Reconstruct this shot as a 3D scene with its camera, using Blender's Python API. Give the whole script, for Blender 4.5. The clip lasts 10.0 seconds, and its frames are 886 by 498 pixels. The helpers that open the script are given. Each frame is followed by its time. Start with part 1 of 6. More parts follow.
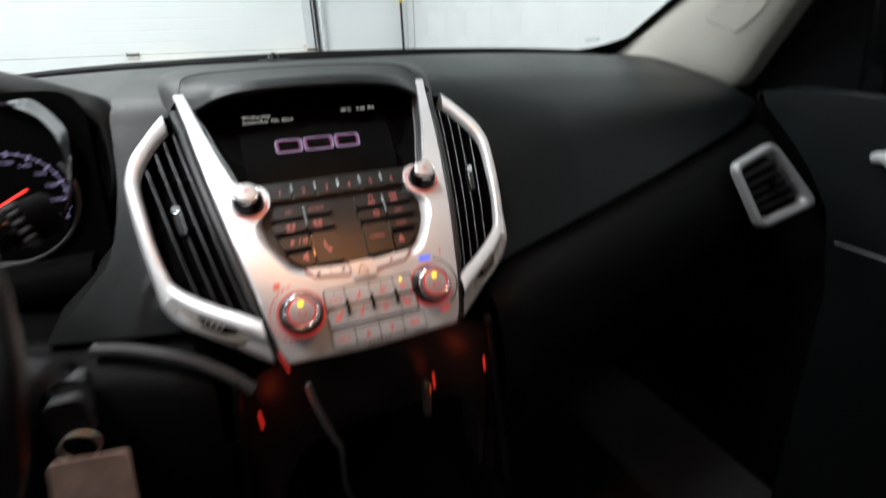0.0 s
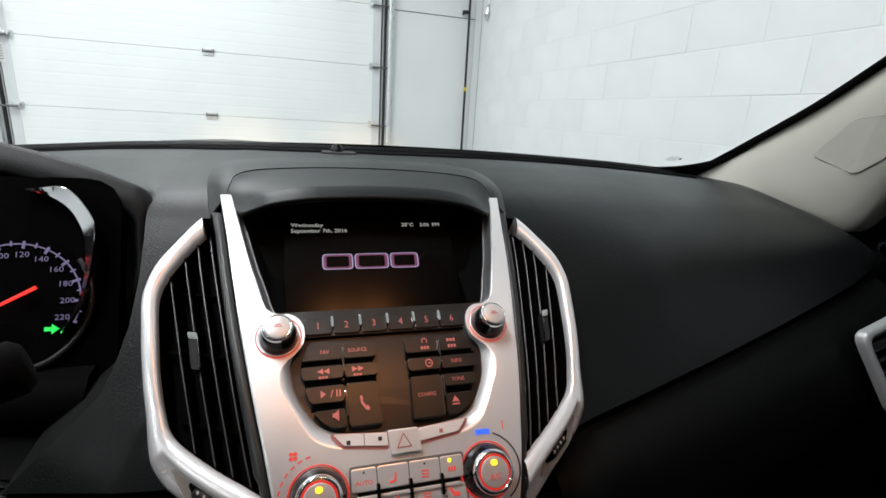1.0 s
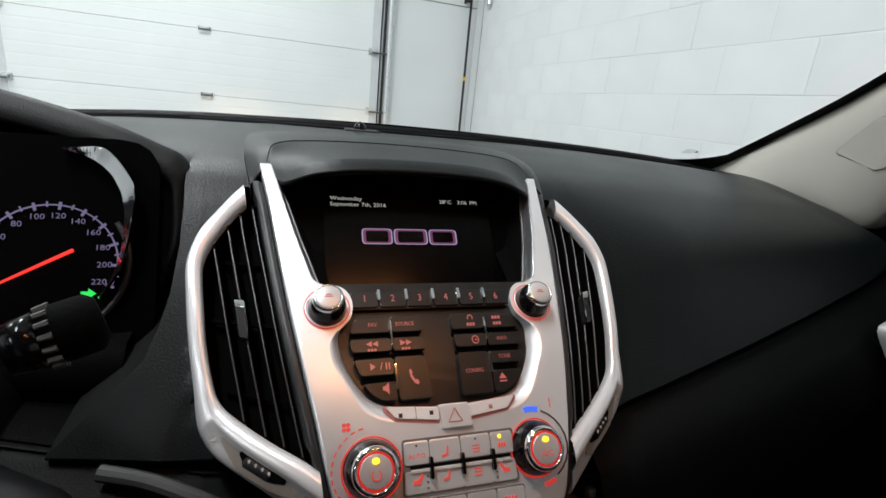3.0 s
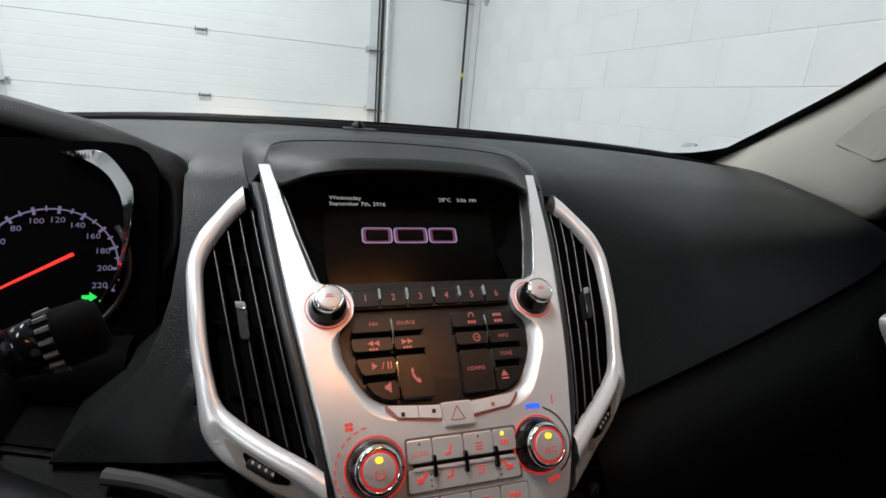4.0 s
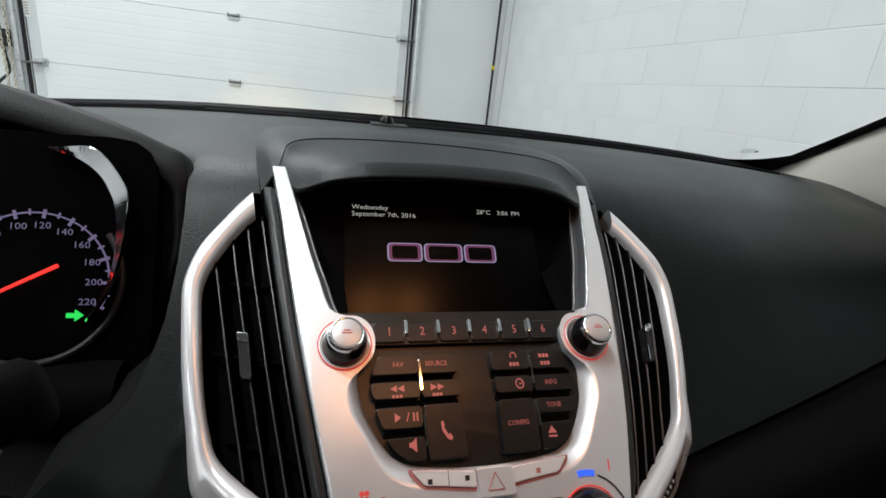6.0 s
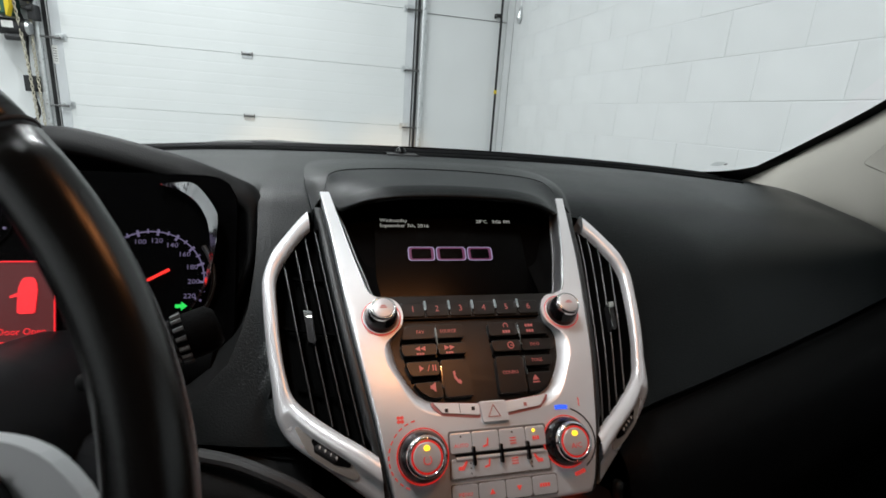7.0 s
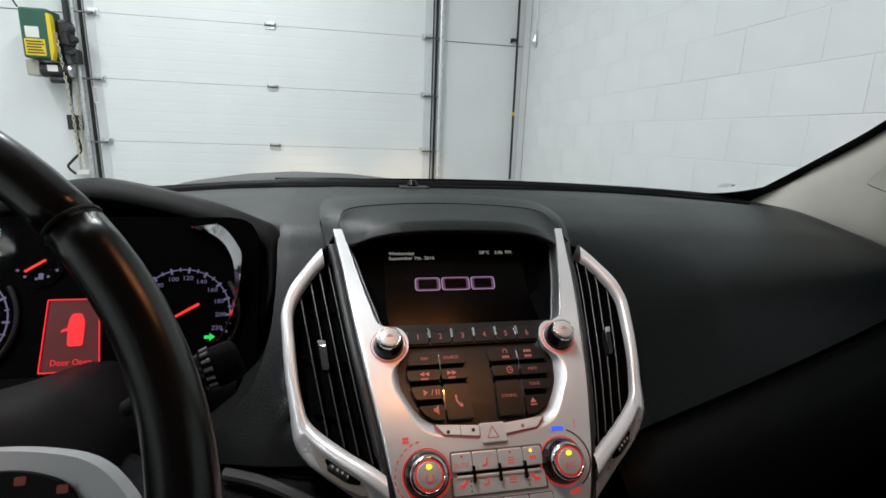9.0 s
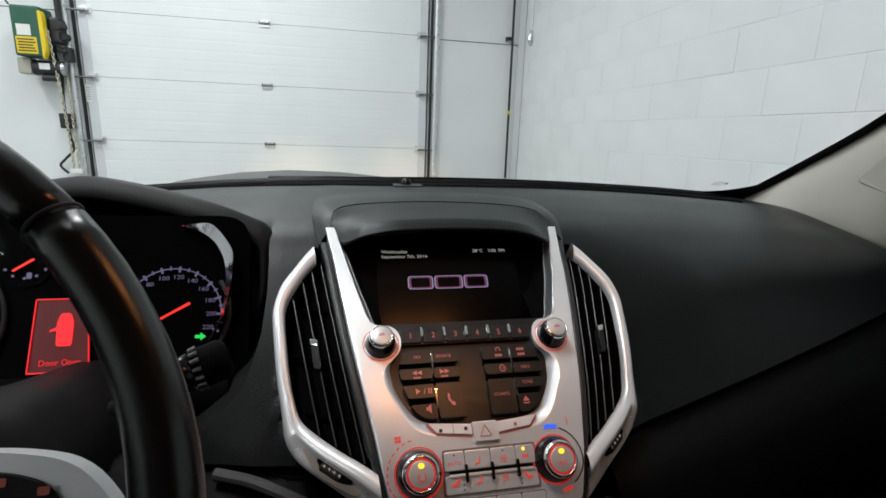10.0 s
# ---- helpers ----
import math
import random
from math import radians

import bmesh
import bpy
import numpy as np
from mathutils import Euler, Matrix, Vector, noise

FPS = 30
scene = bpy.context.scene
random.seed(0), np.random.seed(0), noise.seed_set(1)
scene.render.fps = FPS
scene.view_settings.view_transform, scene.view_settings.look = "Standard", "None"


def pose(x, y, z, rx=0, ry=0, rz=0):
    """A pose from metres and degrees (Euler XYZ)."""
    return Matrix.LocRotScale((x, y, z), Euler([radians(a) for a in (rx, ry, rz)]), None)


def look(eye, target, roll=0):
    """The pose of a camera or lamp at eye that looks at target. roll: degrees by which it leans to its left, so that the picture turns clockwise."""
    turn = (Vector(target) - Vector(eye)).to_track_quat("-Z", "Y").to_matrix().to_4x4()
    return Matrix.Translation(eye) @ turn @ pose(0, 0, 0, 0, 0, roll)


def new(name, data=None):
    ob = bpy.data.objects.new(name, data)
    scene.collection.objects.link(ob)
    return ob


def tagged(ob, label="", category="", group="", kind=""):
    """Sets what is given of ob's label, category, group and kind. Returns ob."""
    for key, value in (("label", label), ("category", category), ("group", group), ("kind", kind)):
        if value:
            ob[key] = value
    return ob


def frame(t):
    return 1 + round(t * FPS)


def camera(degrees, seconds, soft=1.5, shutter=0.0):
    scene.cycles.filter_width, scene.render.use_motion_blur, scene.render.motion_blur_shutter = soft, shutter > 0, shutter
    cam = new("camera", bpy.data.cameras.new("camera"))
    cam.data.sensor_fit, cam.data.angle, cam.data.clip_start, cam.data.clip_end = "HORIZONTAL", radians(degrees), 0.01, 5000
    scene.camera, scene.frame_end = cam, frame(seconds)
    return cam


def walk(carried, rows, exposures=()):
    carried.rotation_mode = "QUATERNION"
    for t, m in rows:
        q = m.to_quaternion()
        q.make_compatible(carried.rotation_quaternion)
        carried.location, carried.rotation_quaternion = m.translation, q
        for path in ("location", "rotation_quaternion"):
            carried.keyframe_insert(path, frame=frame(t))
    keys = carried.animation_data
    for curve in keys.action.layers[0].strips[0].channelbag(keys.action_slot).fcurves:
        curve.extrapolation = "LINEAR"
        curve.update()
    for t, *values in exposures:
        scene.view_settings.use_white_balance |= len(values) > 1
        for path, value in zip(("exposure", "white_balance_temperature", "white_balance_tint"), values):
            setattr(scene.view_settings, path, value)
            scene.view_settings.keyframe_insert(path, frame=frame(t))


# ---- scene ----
cam = camera(85.03, 10.0, soft=1.6, shutter=0.5)
PATH = [
    (0, (-0.0806, -0.4507, 1.1283), (0.6076, 1.2418, 0.3148), -1.88),
    (0.2, (-0.0741, -0.3895, 1.1485), (0.6674, 1.3257, 0.4354), 0.94),
    (0.5, (-0.0708, -0.3421, 1.1614), (0.5891, 1.4560, 0.5856), 0.31),
    (0.7, (-0.0661, -0.3387, 1.1536), (0.6024, 1.4540, 0.5710), 3.37),
    (1, (-0.0701, -0.3445, 1.1599), (0.5074, 1.4958, 0.6310), 3.58),
    (1.2, (-0.0653, -0.3453, 1.1581), (0.6316, 1.4373, 0.5780), 5.40),
    (1.3, (-0.0714, -0.3382, 1.1552), (0.6704, 1.4148, 0.5416), 4.91),
    (1.5, (-0.0837, -0.3250, 1.1414), (0.6046, 1.4184, 0.4437), 3.23),
    (1.8, (-0.0978, -0.3138, 1.1326), (0.6903, 1.4289, 0.5478), 7.69),
    (2, (-0.1022, -0.3141, 1.1331), (0.6260, 1.4584, 0.5605), 7.29),
    (2.5, (-0.1088, -0.3231, 1.1406), (0.5649, 1.4795, 0.5960), 6.57),
    (2.7, (-0.1148, -0.3282, 1.1416), (0.5209, 1.4850, 0.5863), 6.39),
    (3.8, (-0.1141, -0.3295, 1.1430), (0.5058, 1.4861, 0.5781), 5.18),
    (4, (-0.1142, -0.3286, 1.1431), (0.5050, 1.4852, 0.5712), 5.00),
    (4.5, (-0.1127, -0.3289, 1.1446), (0.5098, 1.4868, 0.5826), 4.87),
    (5, (-0.1178, -0.2948, 1.1518), (0.4115, 1.5649, 0.6408), 5.56),
    (5.2, (-0.1133, -0.2703, 1.1550), (0.4051, 1.5847, 0.6165), 4.77),
    (5.5, (-0.1121, -0.2586, 1.1494), (0.3979, 1.5895, 0.5800), 5.73),
    (6, (-0.1072, -0.2625, 1.1460), (0.4238, 1.5668, 0.5364), 6.45),
    (6.2, (-0.1220, -0.2706, 1.1469), (0.3857, 1.5652, 0.5371), 5.93),
    (7.3, (-0.1352, -0.3963, 1.1681), (0.3315, 1.4787, 0.6515), 2.58),
    (7.5, (-0.1291, -0.3974, 1.1710), (0.3063, 1.4823, 0.6445), 1.35),
    (8, (-0.1322, -0.3982, 1.1700), (0.2788, 1.4898, 0.6537), 3.02),
    (8.5, (-0.1183, -0.4102, 1.1854), (0.2861, 1.4944, 0.7282), 1.09),
    (9, (-0.1226, -0.4113, 1.1833), (0.2704, 1.4968, 0.7311), 2.03),
    (9.5, (-0.1243, -0.4121, 1.1827), (0.2669, 1.4976, 0.7354), 2.40),
    (10, (-0.1190, -0.4103, 1.1824), (0.2905, 1.4934, 0.7260), 2.02),
]
walk(cam, [(t, look(eye, target, roll)) for t, eye, target, roll in PATH],
     exposures=[(0.0, 0.40), (0.5, 0.34), (1.0, 0.26), (1.2, 0.14), (1.5, -0.07), (1.8, 0.05), (2.0, 0.14), (2.5, 0.17), (4.0, 0.06), (4.5, 0.03), (5.0, 0.05), (5.5, -0.10), (6.0, -0.02), (7.5, -0.02), (8.5, -0.08), (9.5, -0.12), (10.0, -0.12)])

# ---- world and lights ----
world = bpy.data.worlds.new("world")
scene.world = world
world.use_nodes = True
world.node_tree.nodes["Background"].inputs["Color"].default_value = (0.8, 0.85, 0.9, 1)
world.node_tree.nodes["Background"].inputs["Strength"].default_value = 0.02


def area(name, x, y, z, sx, sy, watts, colour, target, spread=180):
    data = bpy.data.lights.new(name, "AREA")
    data.shape, data.size, data.size_y = "RECTANGLE", sx, sy
    data.energy, data.color, data.spread = watts, colour, radians(spread)
    ob = new(name, data)
    ob.matrix_world = look((x, y, z), target)
    return ob


# rows of fluorescent tubes under the garage ceiling
for tube_x in (-3.7, -1.0):
    for tube_y in (-3.2, -0.2, 2.9):
        area("ceiling_tube_light", tube_x, tube_y, 3.9, 0.25, 1.4, 59, (0.955, 0.985, 1.0), (tube_x, tube_y + 0.001, 0))
# warm map lamp in the overhead console, and the warm headlamps of the car
for lamp_x in (-0.005, 0.075):
    area("map_lamp_light", lamp_x, -0.225, 1.424, 0.035, 0.035, 0.095, (1.0, 0.38, 0.13), (lamp_x, -0.12, 0.95), 110)
for hx in (-0.55, 0.55):
    data = bpy.data.lights.new("headlamp_light", "SPOT")
    data.energy, data.color, data.spot_size, data.spot_blend, data.shadow_soft_size = 75, (1.0, 0.66, 0.36), radians(30), 1.0, 0.05
    new("headlamp_light", data).matrix_world = look((hx, 1.99, 0.70), (hx * 0.95, 4.6, 0.50))


# small red ambient lamps on the console under the stack
for lamp_at, watts in (((0.108, -0.096, 0.806), 0.0050), ((0.052, -0.096, 0.804), 0.0025), ((-0.106, -0.096, 0.816), 0.0045)):
    data = bpy.data.lights.new("ambient_light", "POINT")
    data.energy, data.color, data.shadow_soft_size = watts, (1.0, 0.10, 0.03), 0.004
    new("ambient_light", data).location = lamp_at


# ---- materials ----
def material(name, colour, rough=0.5, metal=0.0, grain=0.0, grain_size=900.0, spot=0.0, spot_size=6.0, spec=0.5, coat=0.0, vary=0.0):
    """Colour with two scales of variation, and fine relief."""
    m = bpy.data.materials.new(name)
    m.use_nodes = True
    nodes, links = m.node_tree.nodes, m.node_tree.links
    p = nodes["Principled BSDF"]
    p.inputs["Base Color"].default_value = (*colour, 1)
    p.inputs["Roughness"].default_value = rough
    p.inputs["Metallic"].default_value = metal
    p.inputs["Specular IOR Level"].default_value = spec
    p.inputs["Coat Weight"].default_value = coat
    place = nodes.new("ShaderNodeTexCoord")
    if spot or vary:
        n = nodes.new("ShaderNodeTexNoise")
        n.inputs["Scale"].default_value, n.inputs["Detail"].default_value = spot_size, 5
        links.new(place.outputs["Object"], n.inputs["Vector"])
        ramp = nodes.new("ShaderNodeMapRange")
        ramp.inputs[1].default_value, ramp.inputs[2].default_value = 0.3, 0.7
        ramp.inputs[3].default_value, ramp.inputs[4].default_value = 1 - spot, 1 + spot
        links.new(n.outputs["Fac"], ramp.inputs[0])
        mix = nodes.new("ShaderNodeVectorMath")
        mix.operation = "SCALE"
        mix.inputs[0].default_value = colour
        if vary:
            info = nodes.new("ShaderNodeObjectInfo")
            r2 = nodes.new("ShaderNodeMapRange")
            r2.inputs[3].default_value, r2.inputs[4].default_value = 1 - vary, 1 + vary
            links.new(info.outputs["Random"], r2.inputs[0])
            mul = nodes.new("ShaderNodeMath")
            mul.operation = "MULTIPLY"
            links.new(ramp.outputs[0], mul.inputs[0]), links.new(r2.outputs[0], mul.inputs[1])
            links.new(mul.outputs[0], mix.inputs["Scale"])
        else:
            links.new(ramp.outputs[0], mix.inputs["Scale"])
        links.new(mix.outputs[0], p.inputs["Base Color"])
        r3 = nodes.new("ShaderNodeMapRange")
        r3.inputs[3].default_value, r3.inputs[4].default_value = max(0, rough - 0.08), min(1, rough + 0.08)
        links.new(n.outputs["Fac"], r3.inputs[0])
        links.new(r3.outputs[0], p.inputs["Roughness"])
    if grain:
        g = nodes.new("ShaderNodeTexNoise")
        g.inputs["Scale"].default_value, g.inputs["Detail"].default_value = grain_size, 3
        links.new(place.outputs["Object"], g.inputs["Vector"])
        b = nodes.new("ShaderNodeBump")
        b.inputs["Strength"].default_value, b.inputs["Distance"].default_value = grain, 0.001
        links.new(g.outputs["Fac"], b.inputs["Height"])
        links.new(b.outputs["Normal"], p.inputs["Normal"])
    return m


def glow(name, colour, strength, base=(0.02, 0.02, 0.02)):
    m = material(name, base, 0.4)
    p = m.node_tree.nodes["Principled BSDF"]
    p.inputs["Emission Color"].default_value = (*colour, 1)
    p.inputs["Emission Strength"].default_value = strength
    return m


def glass(name, tint=(0.97, 1.0, 0.99), ior=1.35, rough=0.0):
    """Thin clear pane: straight through, with a sheen by Fresnel."""
    m = bpy.data.materials.new(name)
    m.use_nodes = True
    nodes, links = m.node_tree.nodes, m.node_tree.links
    nodes.remove(nodes["Principled BSDF"])
    f, t, g, mix = (nodes.new("ShaderNode" + k) for k in ("Fresnel", "BsdfTransparent", "BsdfGlossy", "MixShader"))
    f.inputs["IOR"].default_value = ior
    t.inputs["Color"].default_value = (*tint, 1)
    g.inputs["Roughness"].default_value = rough
    links.new(f.outputs[0], mix.inputs[0]), links.new(t.outputs[0], mix.inputs[1]), links.new(g.outputs[0], mix.inputs[2])
    links.new(mix.outputs[0], nodes["Material Output"].inputs["Surface"])
    return m


DASH = material("dash_grained_black", (0.0055, 0.0072, 0.0077), 0.38, spec=0.28, grain=0.4, grain_size=620, spot=0.15, spot_size=9)
RAILGREY = material("rail_grey", (0.020, 0.022, 0.023), 0.40, spec=0.5, grain=0.15, grain_size=900, spot=0.08)
CHEEKGREY = material("cheek_grey", (0.42, 0.435, 0.45), 0.34, metal=0.9, grain=0.1, spot=0.06, spot_size=30)
LINEGREY = material("line_grey", (0.26, 0.27, 0.28), 0.35, metal=0.3, spot=0.05, spot_size=60)
# Darker copies of DASH: shade on low, inner trim is in the colour.
DASH_SHADE = material("dash_lower_shaded", (0.0017, 0.0019, 0.0020), 0.52, spec=0.12, grain=0.35, grain_size=700, spot=0.12)
DASH_DARK = material("dash_deep_shade", (0.0022, 0.0024, 0.0026), 0.75, spec=0.05, grain=0.35, grain_size=700, spot=0.12)
HOODLET = material("hood_soft_black", (0.0042, 0.0045, 0.0047), 0.5, spec=0.28, grain=0.3, grain_size=800, spot=0.1)
SILVER = material("satin_silver_paint", (0.88, 0.90, 0.92), 0.36, metal=0.5, grain=0.03, grain_size=2500, spot=0.03, spot_size=20)
SILVER_FRAME = material("bright_satin_silver", (0.90, 0.92, 0.945), 0.34, metal=0.42, grain=0.03, grain_size=2500, spot=0.03, spot_size=20)
CHROME = material("chrome", (0.85, 0.86, 0.87), 0.07, metal=1.0)
PIANO = material("gloss_black", (0.004, 0.004, 0.005), 0.14, spec=0.22)
# near-zero black: the dark inside hollows is put into the colour
CAVITY_SHADE = material("cavity_shade_black", (0.002, 0.002, 0.002), 0.85, spec=0.05)
HOODIN = material("hood_lining_black", (0.010, 0.0108, 0.011), 0.6, spec=0.25, grain=0.3, grain_size=800, spot=0.1)
BUTTON = material("button_charcoal", (0.010, 0.0095, 0.009), 0.32, spec=0.5, grain=0.1, grain_size=1800, spot=0.06, spot_size=40)
PANELBLACK = material("panel_charcoal", (0.008, 0.0075, 0.007), 0.33, spec=0.5, grain=0.1, grain_size=1800, spot=0.06, spot_size=40)
SCREEN = material("display_glass", (0.001, 0.001, 0.0011), 0.22, spec=0.13)
LENS = material("cluster_black", (0.001, 0.001, 0.0012), 0.5, spec=0.02)
LEATHER = material("wheel_leather", (0.008, 0.0075, 0.0075), 0.23, grain=0.10, grain_size=1600, spot=0.1, spot_size=30)
SEATCLOTH = material("seat_cloth", (0.03, 0.03, 0.032), 0.9, grain=0.6, grain_size=400, spot=0.2, spot_size=30)
BEIGE = material("pillar_beige_plastic", (0.42, 0.405, 0.36), 0.6, grain=0.15, grain_size=900, spot=0.03, spot_size=8)
CLOTH = material("roof_lining", (0.48, 0.46, 0.42), 0.9, grain=0.3, grain_size=600, spot=0.05)
FRIT = material("black_glass_border", (0.002, 0.002, 0.0025), 0.5, spec=0.12)
GLASS = glass("clear_glass", ior=1.12)
# dark tint for unseen rear panes, added to hold back light from behind
DIMGLASS = glass("cabin_dimming_glass", (0.42, 0.44, 0.44), 1.3)
DOORGLASS = glass("door_glass", (0.72, 0.75, 0.75), 1.3)
LENSGLASS = glass("cluster_lens", (0.95, 0.95, 0.95), 1.12, 0.02)
DOORWHITE = material("door_white_steel", (0.78, 0.80, 0.80), 0.5, grain=0.12, grain_size=60, spot=0.025, spot_size=3)
BLOCKWHITE = material("painted_block_white", (0.76, 0.775, 0.78), 0.7, grain=0.5, grain_size=180, spot=0.03, spot_size=5, vary=0.02)
MORTAR = material("painted_joint_white", (0.75, 0.765, 0.77), 0.8, grain=0.5, grain_size=200, spot=0.04)
WALLWHITE = material("painted_wall_white", (0.75, 0.765, 0.77), 0.7, grain=0.25, grain_size=120, spot=0.03, spot_size=2)
CONCRETE = material("concrete_floor", (0.30, 0.30, 0.29), 0.6, grain=0.4, grain_size=80, spot=0.2, spot_size=3)
GALV = material("galvanised_steel", (0.66, 0.68, 0.69), 0.30, metal=0.9, grain=0.1, grain_size=200, spot=0.15, spot_size=40)
RAIL = material("bright_rail_steel", (0.72, 0.74, 0.75), 0.3, metal=0.45, grain=0.1, grain_size=200, spot=0.1, spot_size=40)
RUBBER = material("black_rubber", (0.015, 0.015, 0.016), 0.6, grain=0.2, grain_size=300, spot=0.1)
GREEN = material("opener_green_enamel", (0.025, 0.10, 0.065), 0.4, grain=0.1, grain_size=200, spot=0.08, spot_size=12)
YELLOW = material("label_yellow", (0.75, 0.55, 0.02), 0.5, grain=0.05, spot=0.05)
PAPER = material("paper_white", (0.75, 0.75, 0.73), 0.8, grain=0.1, spot=0.04)
MOTOR = material("motor_black", (0.02, 0.02, 0.022), 0.45, grain=0.2, grain_size=300, spot=0.15)
DULLSTEEL = material("dull_steel", (0.16, 0.16, 0.16), 0.45, metal=0.8, spot=0.2, spot_size=60)
BRASS = material("chain_steel", (0.62, 0.58, 0.48), 0.4, metal=0.9, spot=0.2, spot_size=60)
PAINT = material("car_paint", (0.10, 0.098, 0.096), 0.55, metal=0.0, spot=0.03, spec=0.3)
MAGENTA = glow("icon_pink", (1.0, 0.22, 0.18), 0.23, (0.3, 0.1, 0.1))
RED = glow("icon_red", (1.0, 0.07, 0.055), 0.40, (0.4, 0.07, 0.06))
REDRING = glow("ring_red", (1.0, 0.03, 0.02), 0.45, (0.3, 0.02, 0.02))
AMBIENT = glow("ambient_red", (1.0, 0.03, 0.02), 0.35)
NEEDLE = glow("needle_red", (1.0, 0.03, 0.02), 1.2, (0.5, 0.02, 0.02))
DICRED = glow("display_red", (1.0, 0.02, 0.03), 1.2)
DICBACK = glow("display_dim_red", (0.55, 0.012, 0.02), 0.16)
AMBER = glow("led_amber", (1.0, 0.55, 0.02), 2.6)
BLUE = glow("mark_blue", (0.03, 0.12, 1.0), 1.2)
GREENLED = glow("lamp_green", (0.02, 0.9, 0.12), 0.9)
LILAC = glow("dial_lilac", (0.55, 0.45, 0.85), 0.24)
TEXTWHITE = glow("screen_text", (0.85, 0.86, 0.80), 0.42)
LOGO = glow("screen_mark", (0.30, 0.05, 0.20), 0.35)
LOGO_EDGE = glow("screen_mark_edge", (0.6, 0.52, 0.85), 0.5)
WARMLENS = glow("map_lamp_lens", (1.0, 0.36, 0.09), 1.6)
TUBE = glow("fluorescent_tube", (0.93, 0.98, 1.0), 6.0)


# ---- building helpers ----
def part(name, bm, mat, parent=None, label="", smooth=False, toward=None):
    """One mesh object from a bmesh; toward: a point that its faces look at."""
    me = bpy.data.meshes.new(name)
    bmesh.ops.recalc_face_normals(bm, faces=bm.faces)
    if toward is not None:
        flip = [f for f in bm.faces if f.normal.dot(Vector(toward) - f.calc_center_median()) < 0]
        bmesh.ops.reverse_faces(bm, faces=flip)
    bm.to_mesh(me)
    bm.free()
    me.materials.append(mat)
    if smooth:
        me.shade_smooth()
    ob = new(name, me)
    ob.parent = parent
    if label:
        ob["label"] = label
    return ob


def thing(name, at, label, category, group="", kind=""):
    ob = new(name)
    ob.empty_display_size = 0.05
    ob.location = at
    return tagged(ob, label, category, group, kind)


def child(name, bm, mat, parent, label="", smooth=False):
    """A part whose mesh is given in world places."""
    o, p = Vector((0, 0, 0)), parent
    while p is not None:
        o, p = o + p.location, p.parent
    bmesh.ops.translate(bm, verts=bm.verts, vec=-o)
    return part(name, bm, mat, parent, label, smooth)


def spline(pts, n):
    """n + 1 points along a smooth curve through pts."""
    pts = [Vector(p) for p in pts]
    out, k = [], len(pts) - 1
    for i in range(n + 1):
        u = i / n * k
        j = min(int(u), k - 1)
        f = u - j
        a, b, c, d = pts[max(j - 1, 0)], pts[j], pts[j + 1], pts[min(j + 2, k)]
        out.append(0.5 * (2 * b + (c - a) * f + (2 * a - 5 * b + 4 * c - d) * f * f + (3 * b - a - 3 * c + d) * f ** 3))
    return out


def interp(v, xs, ys):
    return float(np.interp(v, xs, ys))


def loft(rows, close_u=False, close_v=False):
    """A sheet of quads through rows of points."""
    bm = bmesh.new()
    grid = [[bm.verts.new(p) for p in row] for row in rows]
    nr, nc = len(grid), len(grid[0])
    for i in range(nr if close_u else nr - 1):
        for j in range(nc if close_v else nc - 1):
            q = (grid[i][j], grid[(i + 1) % nr][j], grid[(i + 1) % nr][(j + 1) % nc], grid[i][(j + 1) % nc])
            bm.faces.new(q)
    return bm


def thicken(bm, d):
    """Gives a sheet a thickness d against its normals."""
    bmesh.ops.recalc_face_normals(bm, faces=bm.faces)
    bmesh.ops.solidify(bm, geom=list(bm.faces), thickness=d)
    bm.normal_update()
    for e in bm.edges:
        e.smooth = e.calc_face_angle(0.0) < 0.9
    return bm


def tube(pts, radius, sides=10, closed=False):
    """A round bar along points; radius may be a list."""
    pts = [Vector(p) for p in pts]
    rows, n = [], len(pts)
    side = None
    for i, p in enumerate(pts):
        a = pts[(i - 1) % n] if closed or i else p
        b = pts[(i + 1) % n] if closed or i < n - 1 else p
        d = (b - a).normalized()
        if side is None:
            side = d.cross(Vector((0, 0, 1)))
            if side.length < 0.1:
                side = d.cross(Vector((0, 1, 0)))
        side = (side - side.dot(d) * d).normalized()
        up = side.cross(d)
        r = radius[i] if isinstance(radius, (list, tuple)) else radius
        rows.append([p + r * (math.cos(2 * math.pi * k / sides) * side + math.sin(2 * math.pi * k / sides) * up) for k in range(sides)])
    bm = loft(rows, close_u=closed, close_v=True)
    if not closed:
        bm.verts.ensure_lookup_table()
        bm.faces.new([bm.verts[k] for k in range(sides)])
        bm.faces.new([bm.verts[(n - 1) * sides + k] for k in range(sides)])
    return bm


def box(x0, x1, y0, y1, z0, z1, bevel=0.0, segments=2):
    bm = bmesh.new()
    bmesh.ops.create_cube(bm, size=1)
    bmesh.ops.scale(bm, verts=bm.verts, vec=(x1 - x0, y1 - y0, z1 - z0))
    bmesh.ops.translate(bm, verts=bm.verts, vec=((x0 + x1) / 2, (y0 + y1) / 2, (z0 + z1) / 2))
    if bevel:
        bmesh.ops.bevel(bm, geom=list(bm.edges), offset=bevel, segments=segments, affect="EDGES", profile=0.6)
    return bm


def join(*bms):
    out = bms[0]
    for b in bms[1:]:
        me = bpy.data.meshes.new("tmp")
        b.to_mesh(me)
        b.free()
        out.from_mesh(me)
        bpy.data.meshes.remove(me)
    return out


